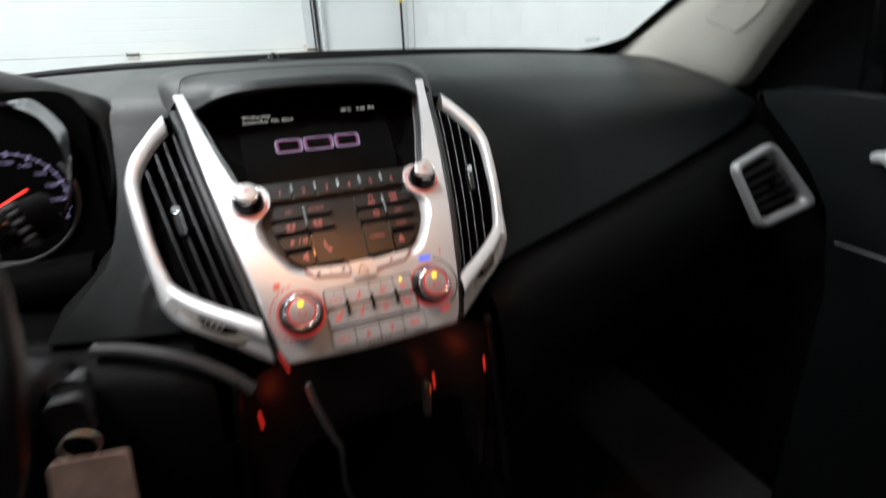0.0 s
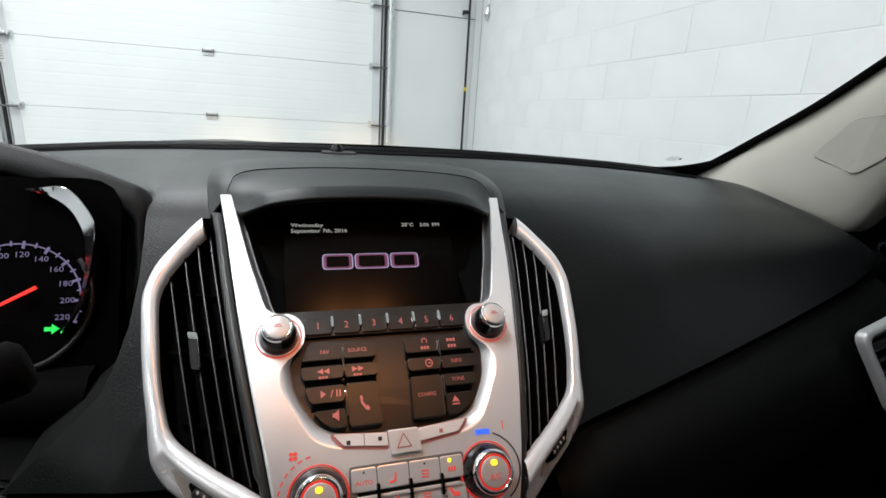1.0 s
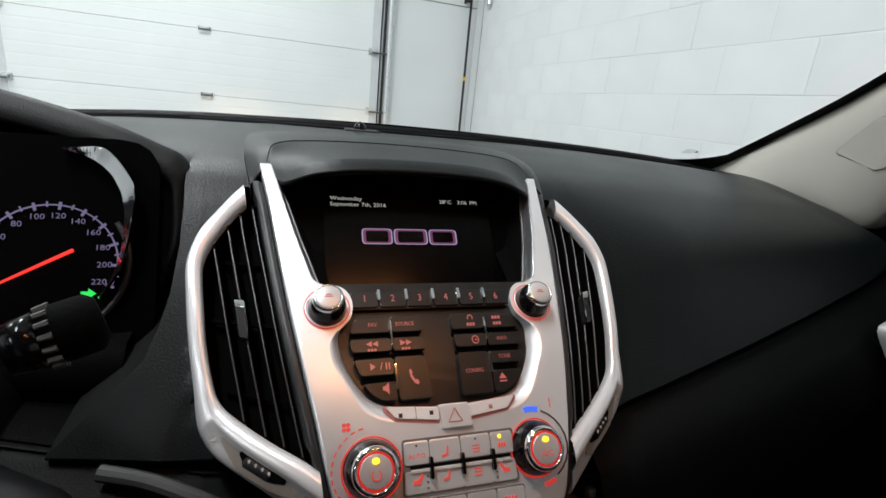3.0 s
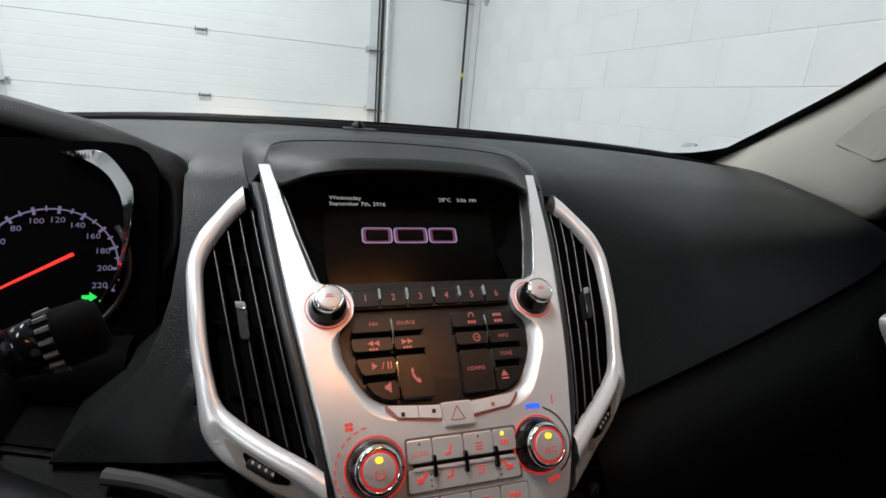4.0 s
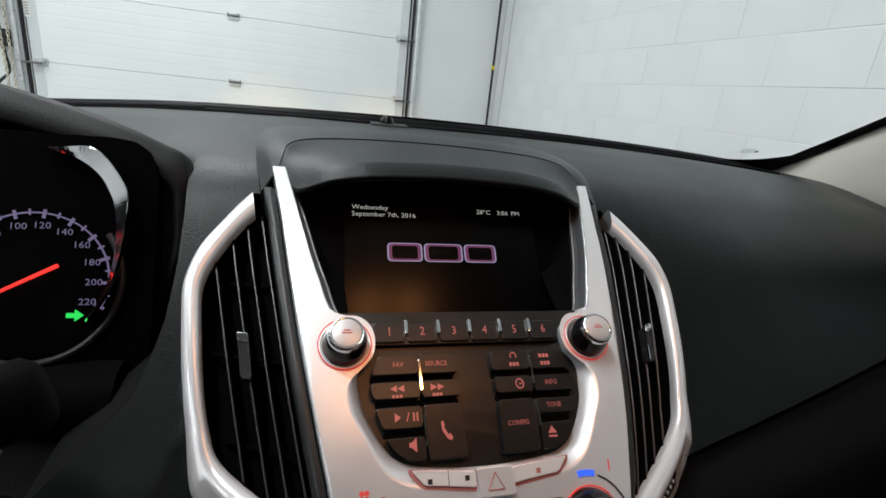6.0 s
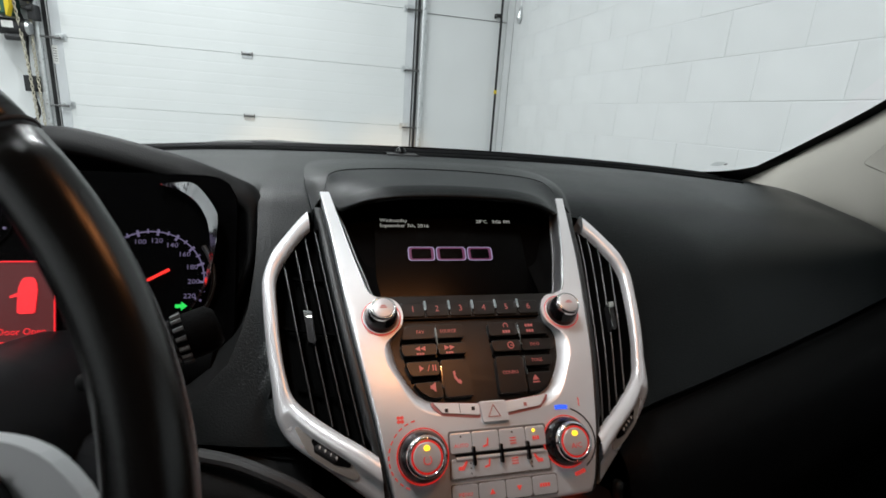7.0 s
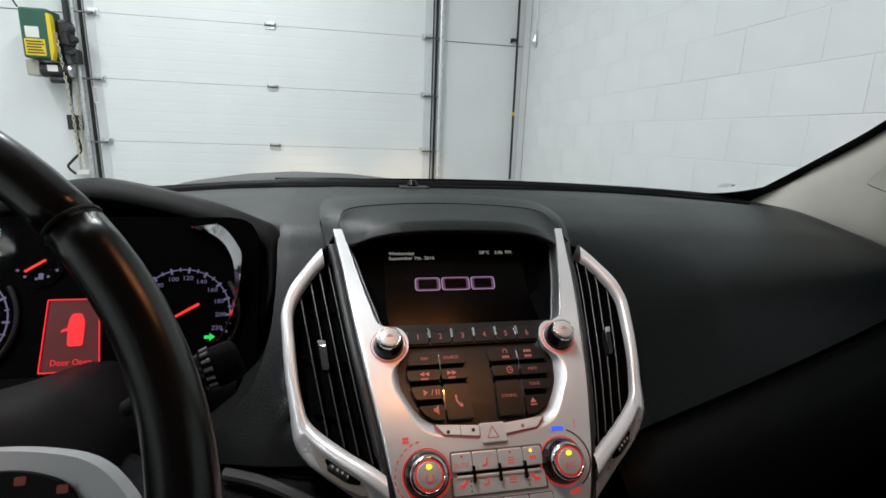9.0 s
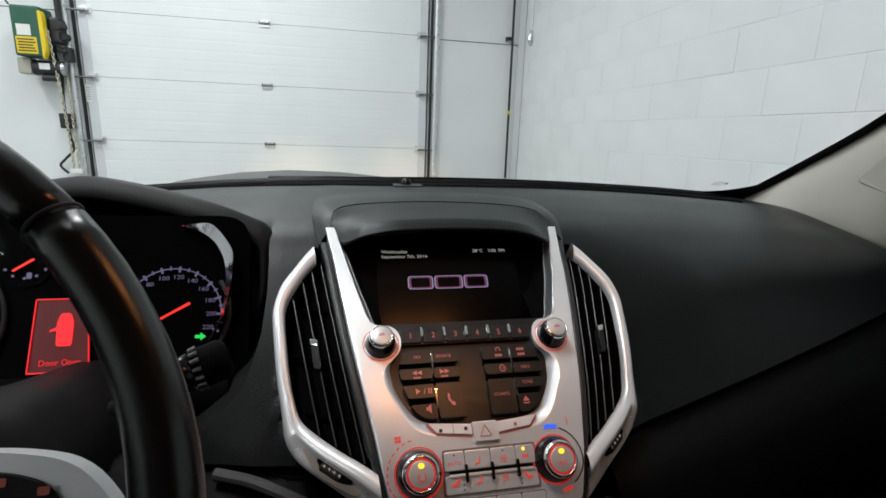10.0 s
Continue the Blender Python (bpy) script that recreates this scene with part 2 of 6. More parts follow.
def turned(profile, m, sides=40):
    """A body turned round the local z axis from (radius, height) pairs, set at the pose m."""
    rows = [[m @ Vector((r * math.cos(2 * math.pi * k / sides), r * math.sin(2 * math.pi * k / sides), h)) for k in range(sides)] for r, h in profile]
    return loft(rows, close_v=True)


def prism(poly, mapper, d0, d1, bevel=0.0, segments=2):
    """A slab over a polygon of (u, v), carried to its place by mapper(u, v, d)."""
    bm = bmesh.new()
    lo = [bm.verts.new(mapper(u, v, d0)) for u, v in poly]
    hi = [bm.verts.new(mapper(u, v, d1)) for u, v in poly]
    top = bm.faces.new(hi)
    n = len(poly)
    for i in range(n):
        bm.faces.new((lo[i], lo[(i + 1) % n], hi[(i + 1) % n], hi[i]))
    if bevel:
        bmesh.ops.bevel(bm, geom=list(top.edges), offset=bevel, segments=segments, affect="EDGES", profile=0.6)
    return bm


def rounded(poly, r, n=4):
    """Rounds the corners of a polygon of (u, v)."""
    out, k = [], len(poly)
    for i in range(k):
        a, b, c = Vector(poly[i - 1]), Vector(poly[i]), Vector(poly[(i + 1) % k])
        ra = min(r, (a - b).length * 0.45, (c - b).length * 0.45)
        p, q = b + (a - b).normalized() * ra, b + (c - b).normalized() * ra
        for j in range(n + 1):
            t = j / n
            out.append(tuple((1 - t) ** 2 * p + 2 * t * (1 - t) * b + t * t * q))
    return out


def rect(u0, u1, v0, v1, r=0.0):
    poly = [(u0, v0), (u1, v0), (u1, v1), (u0, v1)]
    return rounded(poly, r) if r else poly


def writing(text, u, v, size, mapper, d, slant=0.0, squeeze=1.0):
    """Letters as a mesh, centred at (u, v) and carried to their place by mapper."""
    cu = bpy.data.curves.new("letters", "FONT")
    cu.body, cu.size, cu.align_x, cu.align_y, cu.resolution_u = text, size, "CENTER", "CENTER", 2
    ob = new("letters", cu)
    bpy.context.view_layer.update()
    me = bpy.data.meshes.new_from_object(ob.evaluated_get(bpy.context.evaluated_depsgraph_get()))
    bpy.data.objects.remove(ob)
    bm = bmesh.new()
    bm.from_mesh(me)
    bpy.data.meshes.remove(me)
    for w in bm.verts:
        w.co = mapper(u + (w.co.x + slant * w.co.y) * squeeze, v + w.co.y, d)
    return bm


# ---- garage ----
XR, YD, XL, YB, ZC = 1.775, 4.70, -6.2, -6.5, 4.1
FLOOR_Z = 0.0
floor = part("floor", box(XL - 0.2, XR + 0.2, YB - 0.2, YD + 0.3, -0.12, FLOOR_Z), CONCRETE)
tagged(floor, "grey concrete garage floor", "floor", kind="structure")
ceiling = part("ceiling", box(XL - 0.2, XR + 0.2, YB - 0.2, YD + 0.3, ZC, ZC + 0.15), WALLWHITE)
tagged(ceiling, "white painted garage ceiling", "ceiling", kind="structure")
wl = part("wall_left", box(XL - 0.2, XL, YB, YD, FLOOR_Z, ZC), WALLWHITE)
tagged(wl, "white painted garage side wall", "wall", kind="structure")
wb = part("wall_back", box(XL, XR, YB - 0.2, YB, FLOOR_Z, ZC), WALLWHITE)
tagged(wb, "white painted garage rear wall", "wall", kind="structure")
DX0, DX1 = -2.333, 0.745          # door opening
wf = part("wall_front", join(box(XL, DX0 - 0.02, YD, YD + 0.2, FLOOR_Z, ZC), box(DX1 + 0.02, XR, YD, YD + 0.2, FLOOR_Z, ZC), box(DX0 - 0.02, DX1 + 0.02, YD, YD + 0.2, 3.3, ZC)), WALLWHITE)
tagged(wf, "smooth white panelled garage front wall", "wall", kind="structure")
part("panel_joint", box(DX1 + 0.06, XR - 0.004, YD - 0.003, YD, 2.118, 2.124), RUBBER, wf)
part("panel_joint", box(XL + 0.2, DX0 - 0.1, YD - 0.003, YD, 2.118, 2.124), RUBBER, wf)
part("corner_trim", box(XR - 0.075, XR - 0.005, YD - 0.014, YD - 0.002, 0.02, ZC - 0.02, 0.004), WALLWHITE, wf, "white corner trim strip")

# sectional door
door = thing("garage_door", (-0.8, YD - 0.02, 0), "white ribbed steel sectional overhead door, closed", "garage door")
PANEL_Z = [0.02, 0.49, 1.041, 1.590, 2.139, 2.688, 3.237]


def door_panel(z0, z1):
    """A panel with shallow horizontal ribs."""
    prof = [(0.006, z0)]
    prof.append((0.0, z0 + 0.003))
    pitch = (z1 - z0) / 6
    for k in range(1, 6):
        z = z0 + k * pitch
        prof += [(0.0, z - 0.010), (0.0007, z - 0.003), (0.0007, z + 0.003), (0.0, z + 0.010)]
    prof += [(0.0, z1 - 0.003), (0.006, z1), (0.045, z1), (0.045, z0)]
    bm = bmesh.new()
    a = [bm.verts.new((DX0, YD - 0.022 + y, z)) for y, z in prof]
    b = [bm.verts.new((DX1, YD - 0.022 + y, z)) for y, z in prof]
    n = len(prof)
    for i in range(n):
        bm.faces.new((a[i], a[(i + 1) % n], b[(i + 1) % n], b[i]))
    bm.faces.new(a), bm.faces.new(b)
    return bm


for k in range(len(PANEL_Z) - 1):
    child("panel", door_panel(PANEL_Z[k], PANEL_Z[k + 1] - 0.001), DOORWHITE, door)
for k in range(1, len(PANEL_Z) - 1):
    z = PANEL_Z[k]
    hinge = child("hinge", join(box(-0.837, -0.751, YD - 0.030, YD - 0.022, z - 0.036, z - 0.010, 0.002), box(-0.831, -0.757, YD - 0.030, YD - 0.022, z + 0.008, z + 0.022, 0.002)), GALV, door, "galvanised centre hinge")
    child("knuckle", join(box(-0.824, -0.764, YD - 0.034, YD - 0.022, z - 0.009, z + 0.007, 0.002), tube([(-0.842, YD - 0.037, z), (-0.746, YD - 0.037, z)], 0.0065), box(-0.842, -0.834, YD - 0.04, YD - 0.022, z - 0.014, z + 0.02, 0.002), box(-0.754, -0.746, YD - 0.04, YD - 0.022, z - 0.014, z + 0.02, 0.002)), DULLSTEEL, hinge, "dull dark steel pin")
    for s, hx in ((-1, DX0 + 0.02), (1, DX1 - 0.02)):
        x0, x1 = sorted((hx, hx - s * 0.09))
        hinge = child("hinge", join(box(x0, x1, YD - 0.032, YD - 0.022, z - 0.03, z + 0.03, 0.003), box(x0 + 0.02, x1 - 0.02, YD - 0.06, YD - 0.03, z - 0.015, z + 0.015, 0.004)), GALV, door, "galvanised roller hinge")
        child("roller_pin", tube([(hx - s * 0.06, YD - 0.065, z - 0.012), (hx + s * 0.08, YD - 0.065, z - 0.012)], 0.009), DULLSTEEL, hinge, "dull steel roller pin")
for s, x0, x1 in ((-1, DX0, DX0 + 0.075), (1, DX1 - 0.075, DX1)):
    child("end_stile", box(x0, x1, YD - 0.026, YD - 0.021, 0.02, 3.23, 0.002), material("stile_grey", (0.62, 0.64, 0.66), 0.5, spot=0.04), door, "pale grey end stile")
child("sticker", prism(rect(-2.342, -2.302, 1.37, 1.52, 0.004), lambda u, v, d: (u, YD - 0.0262 - d, v), 0, 0.0006), PAPER, door, "white paper sticker with printed lines")
for k in range(6):
    child("printed_line", prism(rect(-2.336, -2.308, 1.392 + k * 0.02, 1.397 + k * 0.02), lambda u, v, d: (u, YD - 0.0270 - d, v), 0, 0.0002), RUBBER, door)

for s, rx, sx in ((-1, DX0 - 0.085, DX0 - 0.040), (1, DX1 + 0.084, DX1 + 0.046)):
    track = thing("door_track", (rx, YD - 0.05, 0), "galvanised vertical track with black seal beside the door", "door track", "door tracks")
    child("rail", join(tube([(rx, YD - 0.05, 0.05), (rx, YD - 0.05, 3.6)], 0.019, 14), box(rx - 0.008, rx + 0.008, YD - 0.045, YD - 0.004, 0.05, 3.6)), RAIL, track, smooth=False)
    child("seal", box(sx - 0.007, sx + 0.007, YD - 0.030, YD - 0.004, 0.05, 3.3, 0.003), RUBBER, track, "black rubber edge seal")
    child("seal_fin", box(sx - s * 0.013 - 0.003, sx - s * 0.013 + 0.003, YD - 0.034, YD - 0.010, 0.05, 3.3, 0.001), RUBBER, track)
    child("angle", box(rx + s * 0.030 - 0.012, rx + s * 0.030 + 0.012, YD - 0.020, YD - 0.004, 0.03, 3.6, 0.003), GALV, track, "galvanised wall angle")
    for zb in (0.5, 0.85, 1.2, 1.55, 1.9, 2.25, 2.6):
        child("bolt", tube([(rx + s * 0.030, YD - 0.028, zb), (rx + s * 0.030, YD - 0.016, zb)], 0.008, 6), GALV, track)

pole = thing("hanging_pole", (1.6420, YD - 0.05, 0), "thin black pole with a yellow band by the corner", "pole")
child("rod", tube([(1.6350, YD - 0.05, 0.6), (1.6070, YD - 0.05, 3.7)], 0.0125, 10), RUBBER, pole)
child("band", tube([(1.6255, YD - 0.05, 1.425), (1.6250, YD - 0.05, 1.462)], 0.016, 12), YELLOW, pole, "yellow tape band")
child("clamp", join(box(1.5620, 1.6220, YD - 0.07, YD - 0.03, 2.155, 2.185, 0.004), box(1.5620, 1.5770, YD - 0.03, YD, 2.15, 2.19, 0.003)), RUBBER, pole)
child("foot_clip", box(1.6170, 1.6620, YD - 0.075, YD, 0.735, 0.76, 0.004), GALV, pole)
fit_ = thing("cable_fitting", (1.7570, YD - 0.2, 2.15), "grey metal cable fitting hanging in the corner", "cable fitting")
child("cable", tube([(1.7620, YD - 0.2, 3.6), (1.7620, YD - 0.2, 2.22)], 0.005, 8), GALV, fit_)
child("body", tube([(1.7620, YD - 0.2, 2.24), (1.7590, YD - 0.2, 2.20), (1.7510, YD - 0.2, 2.14), (1.7550, YD - 0.2, 2.09)], [0.008, 0.022, 0.030, 0.010], 10), GALV, fit_)

# chain-hoist door opener on the wall
OX, OZ = 0.115, -0.03


def opener_part(name, bm, mat, label=""):
    bmesh.ops.translate(bm, verts=bm.verts, vec=(OX, 0, OZ))
    return child(name, bm, mat, op, label)


op = thing("door_opener", (-2.72, YD - 0.12, 1.9), "dark green door opener with yellow label and black motor", "door opener")
opener_part("housing", join(box(-2.835, -2.625, YD - 0.26, YD - 0.05, 1.735, 2.125, 0.02, 3)), GREEN)
opener_part("side_plate", prism(rounded([(-2.626, 1.72), (-2.600, 1.80), (-2.604, 2.06), (-2.612, 2.09), (-2.632, 2.09), (-2.632, 1.72)], 0.02), lambda u, v, d: (u, YD - 0.27 - d, v), -0.06, 0.0, 0.004), YELLOW, "yellow side plate")
opener_part("label", prism(rect(-2.815, -2.665, 1.755, 1.885, 0.008), lambda u, v, d: (u, YD - 0.2602 - d, v), 0, 0.0015), YELLOW, "yellow warning label")
opener_part("notice", prism(rect(-2.80, -2.70, 1.895, 1.98, 0.004), lambda u, v, d: (u, YD - 0.2602 - d, v), 0, 0.0015), PAPER, "white paper notice")
for k in range(5):
    opener_part("printed_line", prism(rect(-2.805 + 0.006 * (k % 2), -2.675 - 0.01 * (k % 3), 1.771 + k * 0.022, 1.781 + k * 0.022), lambda u, v, d: (u, YD - 0.2618 - d, v), 0, 0.0006), MOTOR)
opener_part("motor", tube([(-2.76, YD - 0.15, 1.655), (-2.55, YD - 0.15, 1.655)], 0.062, 20), MOTOR, "black motor drum")
opener_part("motor_cap", tube([(-2.55, YD - 0.15, 1.655), (-2.53, YD - 0.15, 1.655)], [0.055, 0.045], 20), GALV)
opener_part("plug_box", box(-2.865, -2.765, YD - 0.20, YD - 0.08, 1.60, 1.73, 0.015), material("junction_beige", (0.42, 0.40, 0.34), 0.5, spot=0.06, spot_size=20), "beige plastic junction box")
opener_part("plate_label", prism(rect(-2.70, -2.62, 1.64, 1.69, 0.004), lambda u, v, d: (u, YD - 0.2135 - d, v), 0, 0.001), PAPER)
opener_part("capacitor", tube([(-2.70, YD - 0.17, 1.575), (-2.58, YD - 0.17, 1.575)], 0.028, 14), MOTOR)
opener_part("gearbox", join(box(-2.60, -2.525, YD - 0.20, YD - 0.04, 1.86, 2.06, 0.02), tube([(-2.535, YD - 0.21, 2.0), (-2.535, YD - 0.10, 2.0)], 0.035, 18), box(-2.545, -2.49, YD - 0.15, YD - 0.05, 1.72, 1.84, 0.012), tube([(-2.52, YD - 0.17, 1.92), (-2.52, YD - 0.08, 1.92)], 0.03, 14), box(-2.57, -2.50, YD - 0.18, YD - 0.06, 1.79, 1.815, 0.004)), MOTOR, "black gearbox")
opener_part("bracket", box(-2.575, -2.545, YD - 0.12, YD - 0.02, 1.88, 2.50, 0.006), MOTOR)


def chain(x, y, z0, z1, sway, parent, lean=0.0, step=0.028):
    """Interlocking oval links, each a part."""
    n = int((z1 - z0) / step)
    meshes = []
    for turn in (0, 1):
        pts = []
        for k in range(12):
            a = 2 * math.pi * k / 12
            u, v = 0.0095 * math.cos(a), 0.0185 * math.sin(a)
            pts.append((u, 0, v) if turn == 0 else (0, u, v))
        bm = tube(pts, 0.0042, 5, closed=True)
        me = bpy.data.meshes.new("link")
        bm.to_mesh(me)
        bm.free()
        me.materials.append(BRASS)
        meshes.append(me)
    for k in range(n):
        z = z0 + k * step
        ob = new("link", meshes[k % 2])
        ob.parent = parent
        ob.location = Vector((x + sway * math.sin((z - z0) * 3.0), y - lean * (z - z0), z)) - parent.location


ch = thing("hoist_chain", (-2.49, YD - 0.09, 0.75), "looped steel hand chain hanging beside the track", "chain")
chain(-2.475, YD - 0.115, 0.78, 1.95, 0.012, ch, 0.105)
chain(-2.435, YD - 0.10, 0.78, 1.86, -0.005, ch)
child("keeper", box(-2.51, -2.41, YD - 0.125, YD, 0.735, 0.775, 0.006), PAPER, ch, "white chain keeper")
cb = thing("control_cable", (-2.51, YD - 0.07, 0.9), "black control cable looping down the wall", "cable")
child("cord", tube(spline([(-2.515, YD - 0.09, 1.76), (-2.485, YD - 0.08, 1.60), (-2.495, YD - 0.095, 1.35), (-2.495, YD - 0.07, 1.10), (-2.48, YD - 0.07, 0.95), (-2.555, YD - 0.07, 0.86), (-2.60, YD - 0.07, 0.80), (-2.545, YD - 0.07, 0.735)], 40), 0.011, 8), RUBBER, cb)
child("junction", box(-2.552, -2.468, YD - 0.09, YD, 1.13, 1.26, 0.008), MOTOR, cb, "small black switch box")
child("thin_wire", tube(spline([(-2.62, YD - 0.02, 1.33), (-2.56, YD - 0.03, 1.25), (-2.49, YD - 0.04, 1.20)], 12), 0.004, 6), PAPER, cb)
child("supply_cord", tube(spline([(-2.80, YD - 0.1, 2.12), (-2.83, YD - 0.1, 2.22), (-2.78, YD - 0.08, 2.45), (-2.80, YD - 0.05, 3.2)], 24), 0.007, 6), RUBBER, cb)

# ---- car: surfaces that several parts share ----
FACE_Y = [-0.093, -0.078, -0.053, -0.015, 0.025, 0.075, 0.132]
FACE_Z = [0.872, 0.900, 0.932, 0.968, 1.000, 1.040, 1.076]
_fz = np.linspace(0.872, 1.076, 120)
_fy = np.convolve(np.pad(np.interp(_fz, FACE_Z, FACE_Y), 12, mode="reflect", reflect_type="odd"), np.ones(25) / 25, "valid")


def face_y(z):
    if z > 1.076:
        return 0.132 + (z - 1.076) * 1.55
    if z < 0.872:
        return -0.093 + (z - 0.872) * 0.45
    return float(np.interp(z, _fz, _fy))


def stack_edge(z):
    return 0.08 + 0.29 * (z - 0.88)


def face(x, z, d=0.0):
    """The leaning front of the centre stack and its vents: x across, z up, d out of it."""
    k = min(0.5, max(0.2, 0.25 + (1.013 - z) * 3.7))
    y = face_y(z) + k * max(0.0, abs(x) - stack_edge(z))
    m = (face_y(z + 0.004) - face_y(z - 0.004)) / 0.008
    n = Vector((0, -1, m)).normalized()
    return Vector((x, y, z)) + d * n


SEC_X = [0.14, 0.17, 0.19, 0.26, 0.36, 0.47, 0.56, 0.63, 0.69]
CREASE_Y = [-0.017, -0.017, -0.012, -0.002, 0.014, 0.034, 0.052, 0.070, 0.090]
CREASE_Z = [0.888, 0.894, 0.8975, 0.912, 0.9325, 0.955, 0.9745, 0.987, 1.000]


def deck_z(x):
    """Height of the deck along the glass; it falls away further on the driver's side."""
    fall = interp(-x, [0.14, 0.22, 0.30, 0.38, 0.46, 0.60], [0.0005, 0.0020, 0.0050, 0.0095, 0.0130, 0.0180]) if x < -0.12 else 0.0
    return 1.097 - 0.016 * min(1, max(0, (abs(x) - 0.19) / 0.44)) ** 2 - fall


def pad_section(x):
    """From the windscreen base over the deck and down to the crease."""
    a = abs(x)
    f = min(1, max(0, (a - 0.19) / 0.44))
    zd = deck_z(x)
    cy, cz = interp(a, SEC_X, CREASE_Y), interp(a, SEC_X, CREASE_Z)
    yb = 0.478 - 0.03 * (a / 0.7) ** 4
    full = 0.022 * min(1, f * 4) if x > 0 else 0.0
    return [(yb, zd), (0.38, zd - 0.001), (0.30, zd - 0.004), (0.21, zd - 0.013 - 0.008 * f), (0.135 + 0.025 * f, 1.066 - 0.018 * f), (0.078 + 0.042 * f - full, 1.012 + 0.014 * f), (cy, cz)]


# ---- dashboard ----
dash = thing("dashboard", (0, 0.25, 0.95), "black grained soft-touch car dashboard with stitched-looking crease line", "dashboard")
V_MID_Z = [0.897, 0.9035, 0.912, 0.9195, 0.9245, 0.933, 0.9585, 0.982, 0.999, 1.0105, 1.0235, 1.0375, 1.049, 1.056]
V_MID_X = [0.107, 0.125, 0.146, 0.158, 0.1625, 0.1660, 0.1715, 0.1765, 0.1790, 0.1795, 0.175, 0.165, 0.155, 0.1470]
near_xs = np.linspace(0.142, 0.205, 30)


def clear_vent(row):
    """Keeps the pad behind the vent's throat."""
    for p in row:
        if 0.897 < p.z < 1.056 and abs(p.x) < interp(p.z, V_MID_Z, V_MID_X):
            p.y = max(p.y, face(p.x, p.z).y + 0.055)


for s, xs in ((1, np.concatenate([near_xs, np.linspace(0.215, 0.690, 38)])), (-1, -np.concatenate([near_xs, np.linspace(0.2085, 0.72, 42)]))):
    rows = []
    for x in xs:
        sec = spline([(x, y, z) for y, z in pad_section(x)], 40)
        if s > 0:
            clear_vent(sec)
        end = max(0, abs(x) - 0.655) / 0.04
        sec = [p + Vector((0, 0.02 * end * end * (1 - i / 40), -0.012 * end * end)) for i, p in enumerate(sec)]
        tail = sec[-1]
        sec += [tail + Vector((0, 0.0008, -0.0022)), tail + Vector((0, 0.0032, -0.0046)), tail + Vector((0, 0.008, -0.0058)), tail + Vector((0, 0.03, -0.003))]
        rows.append(sec)
    if s < 0:
        cut = 29
        keep = rows[:cut + 1]
        for u, row in enumerate(keep):
            for p in row:
                p.x = -0.142 + (p.x + 0.142) * (interp(p.z, [0.90, 0.926, 0.948, 0.98, 1.0135, 1.046, 1.066], [0.262, 0.234, 0.210, 0.1985, 0.1947, 0.1945, 0.1968]) - 0.142) / 0.063
        for row in keep:
            clear_vent(row)
        edge = [p for p in keep[-1][21:41]]
        wall_ = [[p + Vector((0.001 * f, 0.10 * f, 0.01 * f)) for p in edge] for f in (0.0, 0.03, 0.2, 0.6, 1.0)]
        child("pad_return", loft(wall_), HOODIN, dash, "dark return beside the instrument hood", smooth=True)
        rows = keep
    child("upper_pad", thicken(loft(rows), 0.004), DASH, dash, smooth=True)
    rows = []
    for x in xs:
        cy, cz = interp(abs(x), SEC_X, CREASE_Y), interp(abs(x), SEC_X, CREASE_Z)
        sec = [(cy + (0.03 if s > 0 else 0.09), cz - 0.012), (cy + 0.006, cz - 0.0125), (cy - 0.001, cz - 0.017), (cy - 0.036, cz - 0.034), (cy - 0.06, cz - 0.085), (cy - 0.065, cz - 0.14), (cy - 0.03, cz - 0.24), (cy + 0.10, cz - 0.36), (cy + 0.25, cz - 0.45)]
        rows.append(spline([(x, y, z) for y, z in sec], 40))
    # same plastic as the pad, with the shade under the crease in its colour
    child("lower_panel", thicken(loft(rows), 0.004), DASH_SHADE, dash, smooth=True)
# deck behind the display hood
rows = []
for x in np.linspace(-0.144, 0.144, 25):
    rows.append(spline([(x, y, z - (0.006 if y < 0.26 else 0.0)) for y, z in ((0.478, 1.097), (0.38, 1.096), (0.30, 1.093), (0.26, 1.089), (0.225, 1.08))], 16))
child("centre_deck", thicken(loft(rows), 0.004), DASH, dash, smooth=True)
rows = []
for x in np.linspace(-0.69, 0.600, 60):
    k = 0.03 * (abs(x) / 0.7) ** 4
    y0 = 0.412 - 0.075 * max(0, x / 0.69) ** 2
    rows.append([Vector((x, y - k, deck_z(x) + dz)) for y, dz in ((y0, -0.002), (y0 + 0.001, 0.0012), (0.440, 0.0016), (0.482, 0.0020))])
child("defroster_panel", loft(rows), DASH_DARK, dash, "darker defroster panel along the glass", smooth=True)
rows = []
for x in np.linspace(-0.69, 0.640, 60):
    k = 0.03 * (abs(x) / 0.7) ** 4
    rows.append([Vector((x, y - k, deck_z(x) + dz)) for y, dz in ((0.452, 0.001), (0.4525, 0.0036), (0.484, 0.0060))])
child("glass_seal", loft(rows), FRIT, dash, "black glass seal", smooth=True)
# defroster lip along the glass
child("defroster_lip", tube([(x, 0.474 - 0.03 * (abs(x) / 0.7) ** 4, deck_z(x) + 0.002) for x in np.linspace(-0.70, 0.65, 60)], 0.005, 8), FRIT, dash)
# black bars on the deck, painted as the shade of the defroster slots
for x0, x1 in ((-0.50, -0.24), (0.20, 0.62)):
    child("defroster_slot_shade", tube([(x, 0.432 - 0.03 * (abs(x) / 0.7) ** 4, deck_z(x) + 0.0005) for x in np.linspace(x0, x1, 24)], 0.0024, 6), CAVITY_SHADE, dash)
